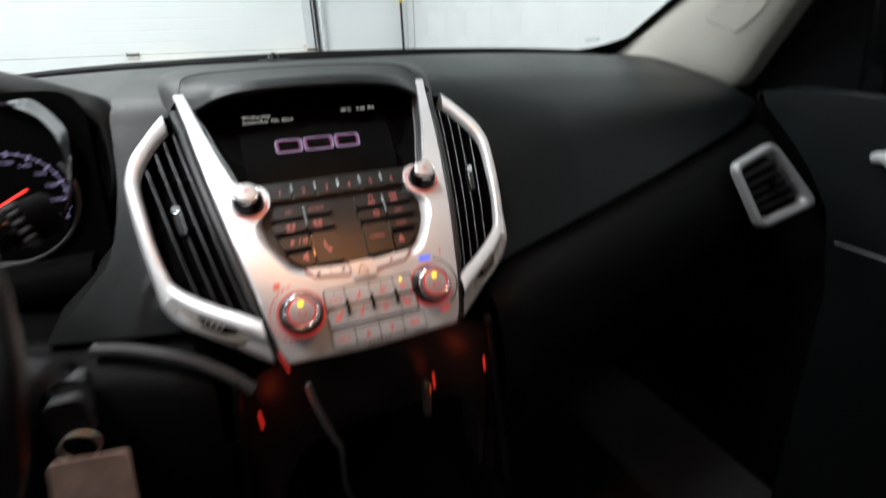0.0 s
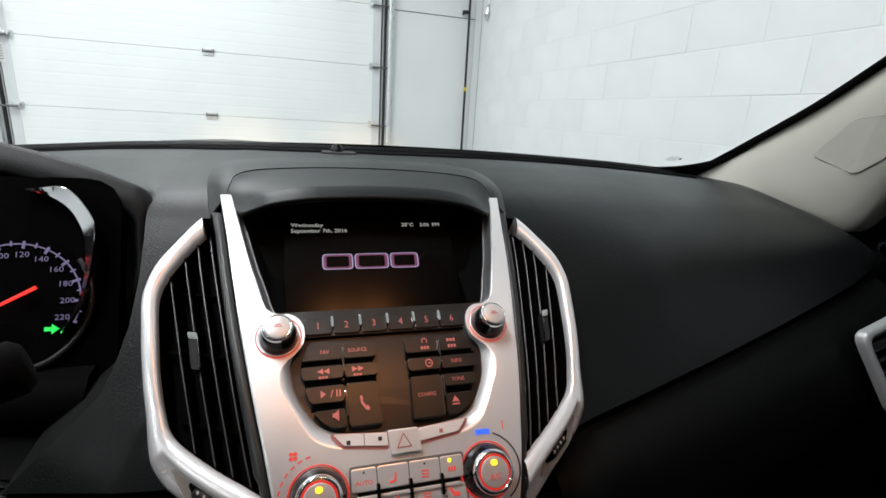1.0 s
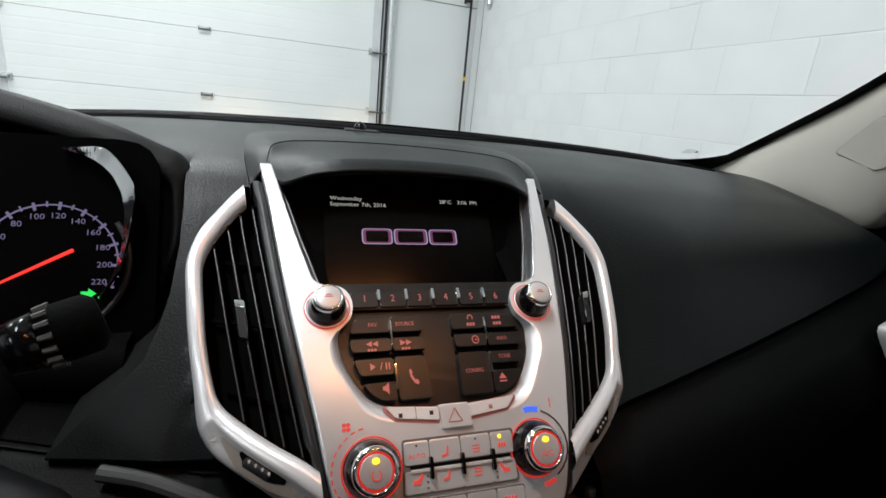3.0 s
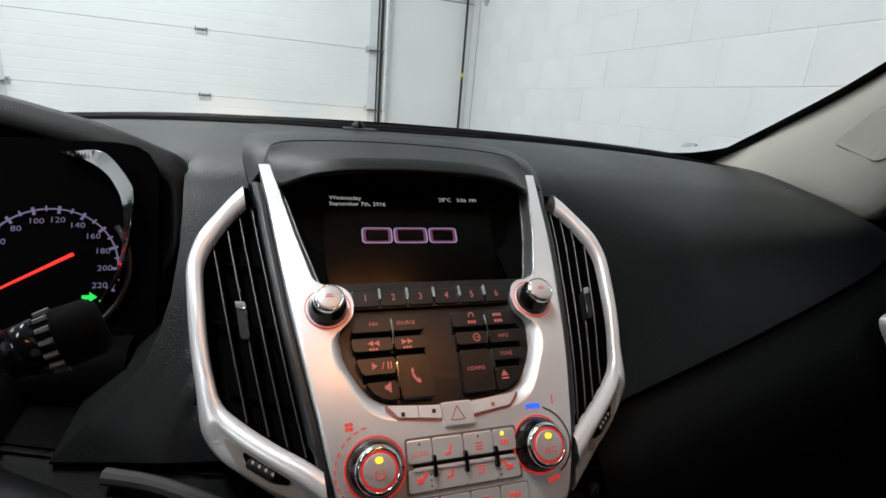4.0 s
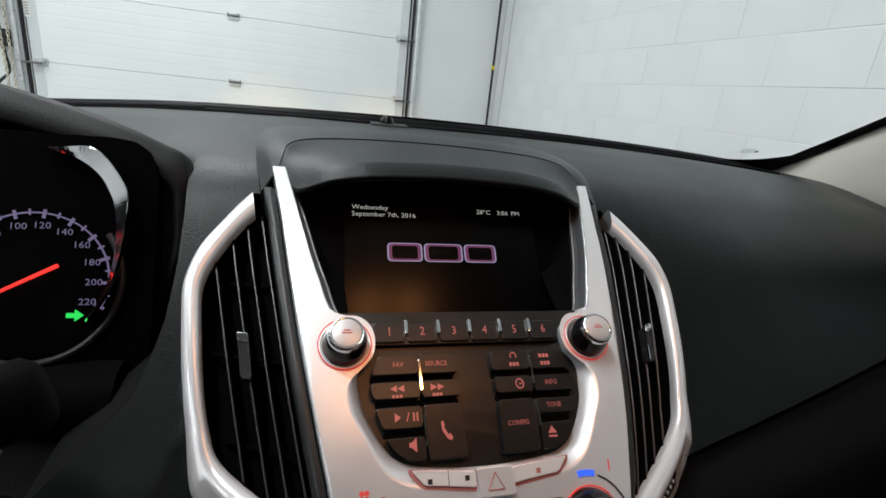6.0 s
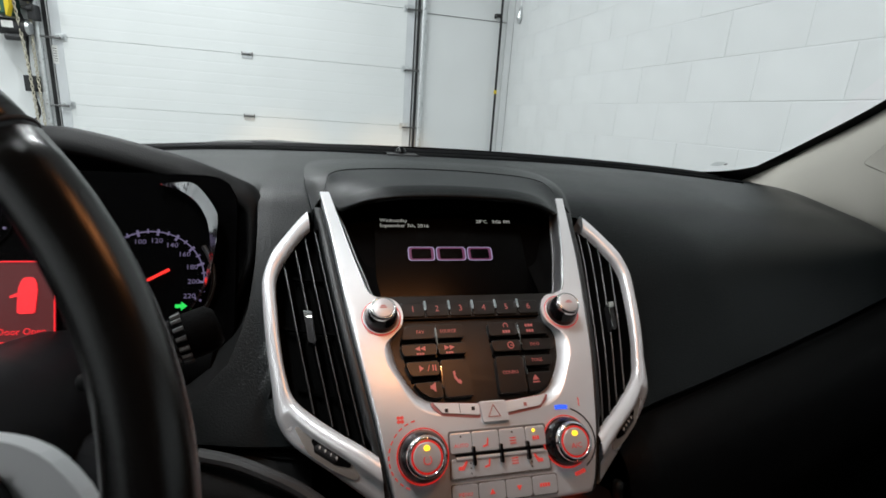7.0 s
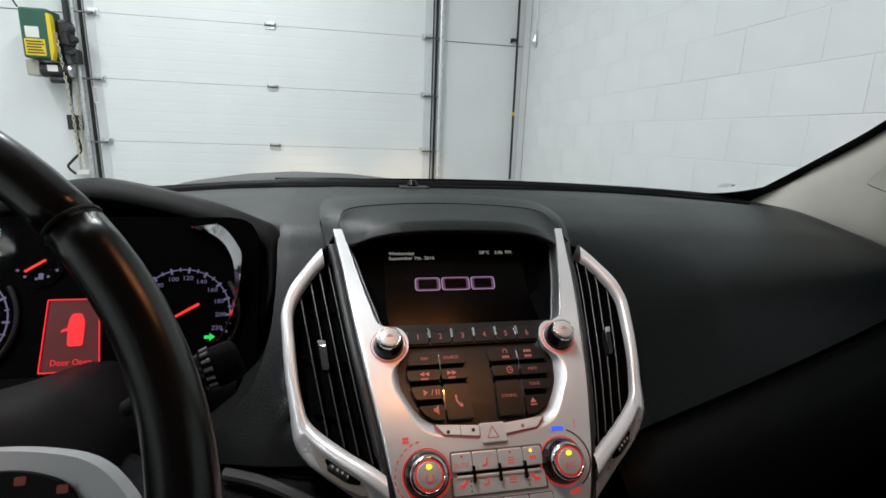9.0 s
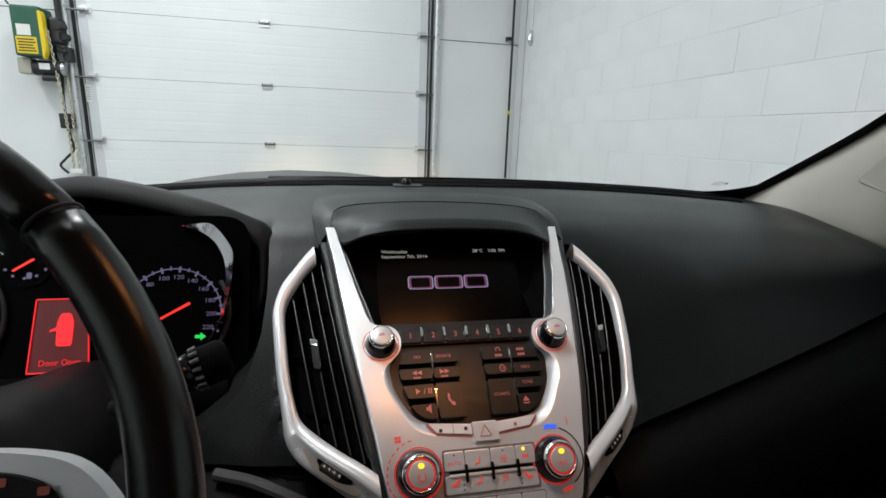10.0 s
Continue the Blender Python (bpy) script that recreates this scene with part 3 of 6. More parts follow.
# pale seam at the far end of the upper pad
child("end_seam", tube(spline([(0.688, 0.240, 1.0475), (0.689, 0.18, 1.0390), (0.689, 0.14, 1.0250), (0.687, 0.11, 1.0090), (0.682, 0.096, 0.9975)], 20), 0.0034, 8), material("seam_grey", (0.13, 0.135, 0.135), 0.4), dash, "pale grey end seam", smooth=True)

sen = thing("light_sensor", (-0.008, 0.42, 1.095), "small black domed sunlight sensor on the dashboard top", "sensor")
child("dome", turned([(0.0001, 0.0145), (0.0052, 0.0128), (0.0090, 0.008), (0.0102, 0.002), (0.0102, 0.0)], pose(-0.0085, 0.425, 1.0950), 24), PIANO, sen, smooth=True)
child("base", join(box(-0.033, 0.019, 0.400, 0.436, 1.0920, 1.0985, 0.002)), RUBBER, sen)

# ---- display hood on top of the stack ----
stack = thing("center_stack", (0, 0.0, 0.95), "silver and black car centre stack with display and climate knobs", "center stack")


def mirrored(pts):
    """A full arch from its right half, listed from the side to the middle."""
    r = [Vector(p) for p in pts]
    l = [Vector((-p.x, p.y, p.z)) for p in r]
    return l + r[-2::-1]


outer = spline(mirrored([(0.1435, 0.118, 1.062), (0.152, 0.165, 1.084), (0.1535, 0.228, 1.0930), (0.143, 0.272, 1.0955), (0.105, 0.300, 1.0968), (0.05, 0.314, 1.0972), (0, 0.318, 1.0975)]), 60)
brow = spline(mirrored([(0.1325, 0.132, 1.0755), (0.1300, 0.15, 1.0860), (0.1265, 0.170, 1.0922), (0.113, 0.192, 1.0948), (0.085, 0.208, 1.0958), (0.045, 0.218, 1.0965), (0, 0.221, 1.0968)]), 60)
lip = spline(mirrored([(0.1235, 0.117, 1.0695), (0.1165, 0.105, 1.0678), (0.1065, 0.100, 1.0718), (0.090, 0.098, 1.0777), (0.062, 0.097, 1.0822), (0.03, 0.098, 1.0838), (0, 0.099, 1.0842)]), 60)
rows = [[p + Vector((0, 0, -0.012)) for p in outer], outer]
for k in (1, 2, 3, 4):
    f = k / 4
    rows.append([o.lerp(b, f) + Vector((0, 0, 0.0012 * math.sin(f * math.pi))) for o, b in zip(outer, brow)])
child("hood_rim", thicken(loft(rows), 0.002), DASH, stack, smooth=True)
rows = []
for f in list(np.linspace(0, 0.82, 22)) + [0.83, 0.836, 0.842, 0.848, 0.855, 0.87, 0.90, 0.93, 0.96, 0.985, 1.0]:
    bulge = interp(f, [0, 0.06, 0.40, 0.82, 0.838, 0.855, 0.90, 0.95, 1.0], [0, -0.0003, 0.0018, 0.0050, 0.0051, 0.0049, 0.0040, 0.0024, 0])
    rows.append([b.lerp(q, f) + Vector((0, 0.0, bulge * max(0, 1 - (q.x / 0.108) ** 6) - (0.0012 if f == 0 else 0))) for b, q in zip(brow, lip)])
rows.append([q + Vector((0, 0.0005, -0.0025)) for q in lip])
rows.append([q + Vector((0, 0.003, -0.0045)) for q in lip])
rows.append([q + Vector((-0.03 * q.x, 0.012, -0.005)) for q in lip])
rows.append([q + Vector((-0.05 * q.x, 0.05, -0.003)) for q in lip])
child("hood_visor", loft(rows), DASH, stack, smooth=True)


def screen_at(x, z, d=0.0):
    """The leaning plane of the display."""
    return Vector((x, 0.130 + 0.86 * (z - 1.057), z)) + d * Vector((0, -0.7582, 0.6520))


child("display_surround", prism(rounded([(-0.118, 0.972), (0.118, 0.972), (0.134, 1.088), (-0.134, 1.088)], 0.01), screen_at, -0.012, 0.0), material("surround_black", (0.0012, 0.0012, 0.0013), 0.5, spec=0.03, grain=0.1), stack, "black display surround")
display = child("display", prism(rect(-0.0815, 0.0815, 0.980, 1.058, 0.002), screen_at, -0.004, 0.0015), SCREEN, stack, "dark glass display showing date, time and a maker's mark")

# silver U-shaped faceplate
RIM = [(0.1275, 1.0765), (0.1185, 1.056), (0.1085, 1.0325), (0.1015, 1.0175), (0.097, 1.008), (0.0925, 1.003), (0.0855, 1.0013), (0.076, 1.0007), (0.069, 0.9972), (0.0658, 0.9912), (0.0675, 0.9842), (0.0745, 0.9788), (0.082, 0.9745), (0.085, 0.97), (0.0835, 0.962), (0.0765, 0.953), (0.0689, 0.943), (0.06, 0.9355), (0.045, 0.931), (0.02, 0.9295), (0, 0.929)]
INNER = [(0.1235, 1.074), (0.1135, 1.055), (0.104, 1.0335), (0.097, 1.0195), (0.0925, 1.0095), (0.089, 1.0048), (0.0845, 1.002), (0.0765, 0.9992), (0.0712, 0.9962), (0.069, 0.9912), (0.0703, 0.985), (0.0752, 0.9805), (0.0768, 0.9755), (0.0755, 0.97), (0.0735, 0.963), (0.068, 0.955), (0.0625, 0.949), (0.056, 0.944), (0.044, 0.9405), (0.02, 0.9385), (0, 0.938)]
OUT_Z = [0.874, 0.8765, 0.884, 0.905, 0.935, 0.9975, 1.051, 1.0765]
OUT_X = [0.071, 0.0775, 0.0815, 0.0870, 0.0945, 0.1135, 0.1278, 0.1365]
rim = [tuple(p)[:2] for p in spline([(x, z, 0) for x, z in RIM], 160)]
inner = [tuple(p)[:2] for p in spline([(x, z, 0) for x, z in INNER], 160)]
# outer edge of the plate, point by point beside the rim: down the side, round the corner, along the foot
side_low = [(interp(z, OUT_Z, OUT_X), z) for z in np.linspace(0.943, 0.8765, 40)] + [(x, 0.8765 - 0.0025 * (1 - x / 0.0775)) for x in np.linspace(0.076, 0.0, 40)]
run = np.concatenate([[0], np.cumsum([math.dist(a, b) for a, b in zip(side_low, side_low[1:])])])
arc_from = next(k for k, p in enumerate(rim) if p[1] < 0.943)
outer_edge = []
for k, (x, z) in enumerate(rim):
    if k < arc_from:
        outer_edge.append((interp(z, OUT_Z, OUT_X), z))
    else:
        at = run[-1] * (k - arc_from + 1) / (len(rim) - arc_from)
        outer_edge.append((interp(at, run, [p[0] for p in side_low]), interp(at, run, [p[1] for p in side_low])))
cols = []
for s, order in ((-1, range(len(rim))), (1, range(len(rim) - 2, -1, -1))):
    for k in order:
        (xa, za), (xb, zb) = rim[k], outer_edge[k]
        col_ = [face(s * (xa + (xb - xa) * f), za + (zb - za) * f, d) for f, d in [(n / 16, 0.003) for n in range(16)] + [(0.975, 0.0028), (0.992, 0.0020), (1.0, 0.0006)]]
        col_.append(face(s * (xb + 0.0005), zb, -0.012))
        cols.append(col_)
bm = loft(cols)
child("faceplate", bm, SILVER, stack, "satin silver faceplate", smooth=True)
for s in (-1, 1):
    rows = [[face(s * x, z, 0.003) for x, z in rim]]
    for f, d in ((0.12, 0.0032), (0.35, 0.0015), (0.7, -0.003), (1.0, -0.008)):
        rows.append([face(s * (a[0] + (b[0] - a[0]) * f), a[1] + (b[1] - a[1]) * f, d) for a, b in zip(rim, inner)])
    rows.append([face(s * b[0], b[1], -0.016) for b in inner])
    cut = next(k for k, p in enumerate(rim) if p[1] < 1.0035)
    child("inner_rim", loft([r[cut:] for r in rows]), SILVER_FRAME, stack, "bright silver inner rim", smooth=True)
    child("display_cheek", loft([r[:cut + 1] for r in rows]), CHEEKGREY, stack, "dark grey bevel beside the display", smooth=True)
    child("cheek_line", tube([face(s * (b[0] - 0.0012), b[1], -0.0085) for b in inner[2:cut + 6]], 0.0009, 6), LINEGREY, stack, "pale edge line beside the display", smooth=True)

# black button panel
low = [(x, z) for x, z in inner if z <= 1.0055]
poly = [(-x, z) for x, z in low] + [(x, z) for x, z in low[-2::-1]]
child("button_panel", prism(poly, face, -0.020, -0.0075), PANELBLACK, stack, "charcoal button panel")
# cheeks beside the display
for s in (-1, 1):
    hi = [(x, z) for x, z in inner if z > 1.0]
    rows = [[face(s * x, z, -0.014) for x, z in hi], [screen_at(s * (x + 0.004), z + 0.012, -0.002) for x, z in hi]]
    child("cheek", loft(rows), CAVITY_SHADE, stack)

# ---- dark rails and air vents beside the plate ----
V_OUT = [(0.1485, 1.0605), (0.1560, 1.0542), (0.1670, 1.0430), (0.1778, 1.0310), (0.1835, 1.0185), (0.1856, 1.0080), (0.1838, 0.993), (0.1810, 0.975), (0.1770, 0.954), (0.1735, 0.939), (0.1700, 0.9225), (0.1650, 0.9140), (0.1570, 0.9070), (0.1425, 0.9005), (0.1245, 0.8935), (0.0985, 0.8820), (0.0880, 0.8772)]
V_IN = [(0.1455, 1.0495), (0.1540, 1.0420), (0.1625, 1.0325), (0.1698, 1.0222), (0.1738, 1.0120), (0.1735, 1.0020), (0.1712, 0.988), (0.1685, 0.972), (0.1650, 0.9565), (0.1605, 0.9430), (0.1568, 0.9368), (0.1500, 0.9320), (0.1352, 0.9258), (0.1185, 0.9200), (0.1085, 0.9172), (0.0990, 0.9140), (0.0925, 0.9112)]


# blades near black; the light on their front edges is a painted grey line
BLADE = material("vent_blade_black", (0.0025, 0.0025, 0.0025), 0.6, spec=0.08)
BLADE_GLINT = material("blade_glint_grey", (0.05, 0.052, 0.054), 0.4)


def air_vent(s):
    """A tall hexagonal vent; s = -1 on the driver's side."""
    v = thing("air_vent", (s * 0.14, 0.05, 0.97), "tall black slatted air vent with satin silver frame beside the display", "air vent", "centre air vents")
    o = [tuple(p)[:2] for p in spline([(x, z, 0) for x, z in V_OUT], 83)]
    i_ = [tuple(p)[:2] for p in spline([(x, z, 0) for x, z in V_IN], 83)]
    # the lower arm carries a raised bright lip along the opening, and a lower flat for the wheel
    rows = []
    for f, d, low in ((0.0, -0.028, -0.034), (0.0, 0.0, -0.002), (0.07, 0.004, 0.001), (0.25, 0.0062, 0.0015), (0.46, 0.0058, 0.0018), (0.55, 0.0056, 0.0058), (0.62, 0.0054, 0.0066), (0.80, 0.0045, 0.0052), (0.95, 0.0025, 0.0020), (1.0, -0.001, -0.001), (1.0, -0.005, -0.005)):
        row = []
        for k, (a, b) in enumerate(zip(o, i_)):
            arm = min(1, max(0, (k - 54) / 5))
            row.append(face(s * (a[0] + (b[0] - a[0]) * f), a[1] + (b[1] - a[1]) * f, d + (low - d) * arm))
        rows.append(row)
    child("frame", loft(rows), SILVER_FRAME, v, "satin silver vent frame", smooth=True)
    # throat
    cav = [(s * x, z) for x, z in i_] + [(s * (stack_edge(z) + 0.004), z) for z in np.linspace(0.913, 1.052, 8)]
    child("throat", prism(cav, face, -0.045, -0.021), CAVITY_SHADE, v, "vent throat, its deep shade put into the colour")
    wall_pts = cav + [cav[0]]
    child("duct_wall", loft([[face(x, z, -0.0052) for x, z in wall_pts], [face(x, z, -0.045) for x, z in wall_pts]]), CAVITY_SHADE, v)
    # upright blades
    xin = [p[0] for p in i_]
    zin = [p[1] for p in i_]
    for k in range(4):
        off = (0.0118, 0.0224, 0.0332, 0.0458)[k]
        pts = []
        for z in np.linspace(0.905, 1.06, 90):
            x = stack_edge(z) + off
            zt = interp(x, *zip(*sorted((a, b) for a, b in zip(xin, zin) if b > 1.0)))
            zl = interp(x, *zip(*sorted((a, b) for a, b in zip(xin, zin) if b < 0.99)))
            if zl - 0.002 < z < zt + 0.002 and x < 0.175:
                pts.append((x, z))
        if len(pts) > 4:
            d0, d1, w = -0.030, -0.004, 0.0009
            rows = [[face(s * (x - w), z, d0) for x, z in pts], [face(s * (x - w), z, d1) for x, z in pts], [face(s * x, z, d1 + 0.0008) for x, z in pts], [face(s * (x + w), z, d1) for x, z in pts], [face(s * (x + w), z, d0) for x, z in pts]]
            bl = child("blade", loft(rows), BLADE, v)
            child("blade_glint", tube([face(s * x, z, d1 + 0.0009) for x, z in pts[2:-2]], 0.0006, 5), BLADE_GLINT, bl)
    for z in (0.945, 0.985, 1.02):
        rows = []
        for dz in (-0.001, 0.001):
            rows.append([face(s * (stack_edge(z) + 0.006 + q * (min(0.170, 0.172 - abs(z - 0.99) * 0.4) - stack_edge(z) - 0.006)), z + dz, -0.0165) for q in np.linspace(0, 1, 6)])
            rows.append([face(s * (stack_edge(z) + 0.006 + q * (min(0.170, 0.172 - abs(z - 0.99) * 0.4) - stack_edge(z) - 0.006)), z + dz, -0.0195) for q in np.linspace(0, 1, 6)])
        child("cross_blade", loft([rows[0], rows[2], rows[3], rows[1]], close_u=True), CAVITY_SHADE, v)
    # sliding tab on a blade
    tab = child("tab", prism(rounded([(s * 0.1418 - 0.0033, 0.9715), (s * 0.1418 + 0.0033, 0.9715), (s * 0.1460 + 0.0033, 0.9905), (s * 0.1460 - 0.0033, 0.9905)], 0.0016), face, -0.006, 0.003, 0.001), material("tab_dark_chrome", (0.03, 0.03, 0.032), 0.25, metal=0.3), v, "chrome-edged sliding tab")
    child("tab_edge", prism(rounded([(s * 0.1452 - 0.0034, 0.9872), (s * 0.1452 + 0.0034, 0.9872), (s * 0.1462 + 0.0035, 0.9910), (s * 0.1462 - 0.0035, 0.9910)], 0.001), face, 0.002, 0.0042, 0.0006), CHROME, tab)
    child("tab_side", prism([(s * 0.1424 - s * 0.0034 - 0.0003, 0.9730), (s * 0.1424 - s * 0.0034 + 0.0003, 0.9730), (s * 0.1458 - s * 0.0034 + 0.0003, 0.989), (s * 0.1458 - s * 0.0034 - 0.0003, 0.989)], face, 0.002, 0.0036), CHROME, tab)
    # thumb wheel in the lower arm
    slot = rounded([(s * 0.1555, 0.9185), (s * 0.1500, 0.9195), (s * 0.1400, 0.9145), (s * 0.1130, 0.9052), (s * 0.1060, 0.8965), (s * 0.1110, 0.8938), (s * 0.1250, 0.8965), (s * 0.1440, 0.9035)], 0.003)
    # raised tan slab: the recess's shade is put into its colour
    child("recess_shade", prism(slot, face, 0.0002, 0.0028), material("recess_shade_tan", (0.46, 0.42, 0.38), 0.35, metal=0.5), v, "tan slab painted as the shade of the wheel recess")
    # black slab on the arm, drawn as the dark of the slot
    child("wheel_slot_shade", prism(rounded([(s * 0.1425, 0.9125), (s * 0.1395, 0.9150), (s * 0.1128, 0.9055), (s * 0.1130, 0.9010), (s * 0.1240, 0.9005), (s * 0.1385, 0.9065)], 0.003), face, 0.001, 0.0034), CAVITY_SHADE, v)
    ax0, ax1 = face(s * 0.1385, 0.9102, -0.0012), face(s * 0.1205, 0.9040, -0.0012)
    thumb = child("thumb_wheel", tube([ax0, ax0.lerp(ax1, 0.1), ax0.lerp(ax1, 0.9), ax1], [0.0036, 0.0052, 0.0052, 0.0036], 18), RUBBER, v, "ribbed black thumb wheel")
    n = face(s * 0.13, 0.9075, 1) - face(s * 0.13, 0.9075, 0)
    for k in range(4):
        c = ax0.lerp(ax1, 0.15 + 0.23 * k)
        child("rib", tube([c + n * 0.0048 + Vector((0, 0, -0.0016)), c + n * 0.0056, c + n * 0.0046 + Vector((0, 0, 0.0016))], 0.0008, 6), PAPER, thumb)
    for (x, z) in ((0.1602, 0.9188), (0.0990, 0.9000)):
        child("vent_mark", prism(rect(s * x - 0.003, s * x + 0.003, z - 0.003, z + 0.003, 0.001), face, 0.0008, 0.0022), material("mark_grey", (0.62, 0.63, 0.64), 0.45, metal=0.3), v)
    return v


for s in (-1, 1):
    air_vent(s)
    rows = []
    for z in np.linspace(0.874, 1.066, 60):
        xo = interp(z, OUT_Z, OUT_X)
        w = 0.0095 if z > 0.92 else 0.0075
        rows.append([face(s * (xo + a), z, d) for a, d in ((0.001, -0.010), (0.0012, -0.003), (0.003, -0.001), (w - 0.001, -0.001), (w, -0.003), (w + 0.0005, -0.02))])
    child("side_rail", loft(rows), RAILGREY, stack, "dark grey side rail", smooth=True)

# ---- knobs ----
KNOBFACE = material("knob_face_silver", (0.66, 0.64, 0.64), 0.40, metal=0.4, grain=0.03, grain_size=2500, spot=0.03, spot_size=60)


def face_pose(x, z, d=0.0):
    n = (face(x, z, 1) - face(x, z, 0)).normalized()
    up = (Vector((0, 0, 1)) - n.z * n).normalized()
    side = up.cross(n)
    m = Matrix((side, up, n)).transposed().to_4x4()
    m.translation = face(x, z, d)
    return m


def knob(x, z, r, h, small):
    m = face_pose(x, z, 0.0)
    body = child("knob", turned([(r * 1.02, -0.002), (r * 1.0, 0.002), (r * 0.97, h * 0.40), (r * 0.90, h * 0.62), (r * 0.80, h * 0.82)], m), PIANO, stack, "black knob with chrome collar and lit cap", smooth=True)
    child("collar", turned([(r * 0.80, h * 0.80), (r * 0.785, h * 0.88), (r * 0.74, h * 0.97), (r * 0.69, h * 1.0), (r * 0.64, h * 0.985), (r * 0.62, h * 0.90)], m), CHROME, body, "chrome collar", smooth=True)
    if not small:
        child("lit_ring", turned([(r * 0.62, h * 0.965), (r * 0.59, h * 0.985), (r * 0.545, h * 0.97)], m), REDRING, body, "red lit ring", smooth=True)
    c = r * (0.63 if small else 0.555)
    child("cap", turned([(c, h * 0.94), (c * 0.985, h * 0.985), (c * 0.96, h * 1.004), (c * 0.92, h * 1.010), (0.0001, h * 1.010)], m), KNOBFACE, body, "satin silver cap", smooth=True)
    child("base_ring", turned([(r * 1.02, 0.0032), (r * (1.10 if small else 1.04), 0.0044), (r * (1.15 if small else 1.07), 0.0034)], m), REDRING if not small else SILVER, body, "glowing ring round the knob foot" if not small else "", smooth=True)
    return m, body


for s in (-1, 1):
    m, body = knob(s * 0.0848, 0.9888, 0.0142, 0.0215, True)
    lm = lambda u, v, d, m=m: m @ Vector((u, v, d))
    child("foot_glow", turned([(0.0146, 0.0030), (0.0155, 0.0038), (0.0168, 0.0040)], m), REDRING, body, "dim red glow ring", smooth=True)
    child("cap_mark", prism(rect(-0.003, 0.003, -0.0004, 0.0004), lm, 0.0217, 0.0220), MAGENTA, body)
    child("cap_mark", prism(rect(-0.002, 0.002, 0.0012, 0.002), lm, 0.0217, 0.0220), MAGENTA, body)
for s in (-1, 1):
    m, body = knob(s * 0.0598, 0.9105, 0.0190, 0.0195, False)
    lm = lambda u, v, d, m=m: m @ Vector((u, v, d))
    dot = [(0.0023 * math.cos(a), 0.0062 + 0.0019 * math.sin(a)) for a in np.linspace(0, 2 * math.pi, 17)[:-1]]
    child("led", prism(dot, lm, 0.0198, 0.0206), AMBER, body, "amber indicator lamp")
    if s < 0:
        ring = [(0.0032 * math.cos(a), -0.002 + 0.0032 * math.sin(a)) for a in np.linspace(2.2, 7.2, 18)]
        ring += [(0.0026 * math.cos(a), -0.002 + 0.0026 * math.sin(a)) for a in np.linspace(7.2, 2.2, 18)]
        child("power_mark", prism(ring, lm, 0.0201, 0.0206), RED, body)
    else:
        child("cap_mark", writing("A/C", 0, -0.003, 0.0055, lm, 0.0205), RED, body)

# ---- windscreen, pillars and cabin shell ----
WS_BASE = [(-0.745, 0.425, 1.054), (-0.70, 0.449, 1.062), (-0.60, 0.468, 1.071), (-0.3, 0.486, 1.0955), (0.0, 0.490, 1.103), (0.3, 0.486, 1.100), (0.60, 0.468, 1.088), (0.70, 0.449, 1.080), (0.745, 0.425, 1.072)]
WS_TOP = [(-0.60, -0.17, 1.452), (-0.55, -0.16, 1.457), (-0.45, -0.15, 1.463), (-0.22, -0.135, 1.472), (0.0, -0.13, 1.475), (0.22, -0.135, 1.472), (0.45, -0.15, 1.463), (0.55, -0.16, 1.457), (0.60, -0.17, 1.452)]
wb_, wt_ = spline(WS_BASE, 48), spline(WS_TOP, 48)
rows = []
for k in range(13):
    f = k / 12
    rows.append([a.lerp(b, f) + Vector((0, 0.05 * math.sin(f * math.pi), 0.030 * math.sin(f * math.pi))) for a, b in zip(wb_, wt_)])
ws = part("windshield", loft(rows), GLASS, smooth=True, toward=(0, -0.6, 1.15))
ws.visible_shadow = False
tagged(ws, "clear raked car windshield with black printed border", "windshield", kind="structure")
brd = [[p + Vector((0, -0.003, -0.001)) for p in rows[0]], [p.lerp(q, 0.05) + Vector((0, -0.003, -0.001)) for p, q in zip(rows[0], rows[1])]]
part("glass_border", loft(brd), FRIT, ws, "black printed border along the base")
# raised step in the border, towards the passenger side
stp = [(p, q, interp(p.x, [-0.34, 0.04], [0.05, 0.115])) for p, q in zip(rows[0], rows[1]) if -0.34 < p.x < 0.53]
part("border_step", loft([[p + Vector((0, -0.0035, -0.001)) for p, q, h in stp], [p.lerp(q, h) + Vector((0, -0.0035, -0.001)) for p, q, h in stp]]), FRIT, ws)
# small printed sticker low on the glass


def on_glass(u, v, d):
    return Vector((0.630 + u, 0.431 - v * 0.86 - d * 0.5, 1.1085 + v * 0.52 - d * 0.86))


part("glass_sticker", prism(rect(-0.020, 0.004, -0.008, 0.008, 0.003), on_glass, 0, 0.0006), glass("sticker_print", (0.80, 0.82, 0.82), 1.1), ws, "small grey printed mark on the glass")
part("sticker_square", prism(rect(0.008, 0.013, -0.003, 0.003), on_glass, 0, 0.0008), material("print_grey", (0.2, 0.2, 0.2), 0.6), ws)

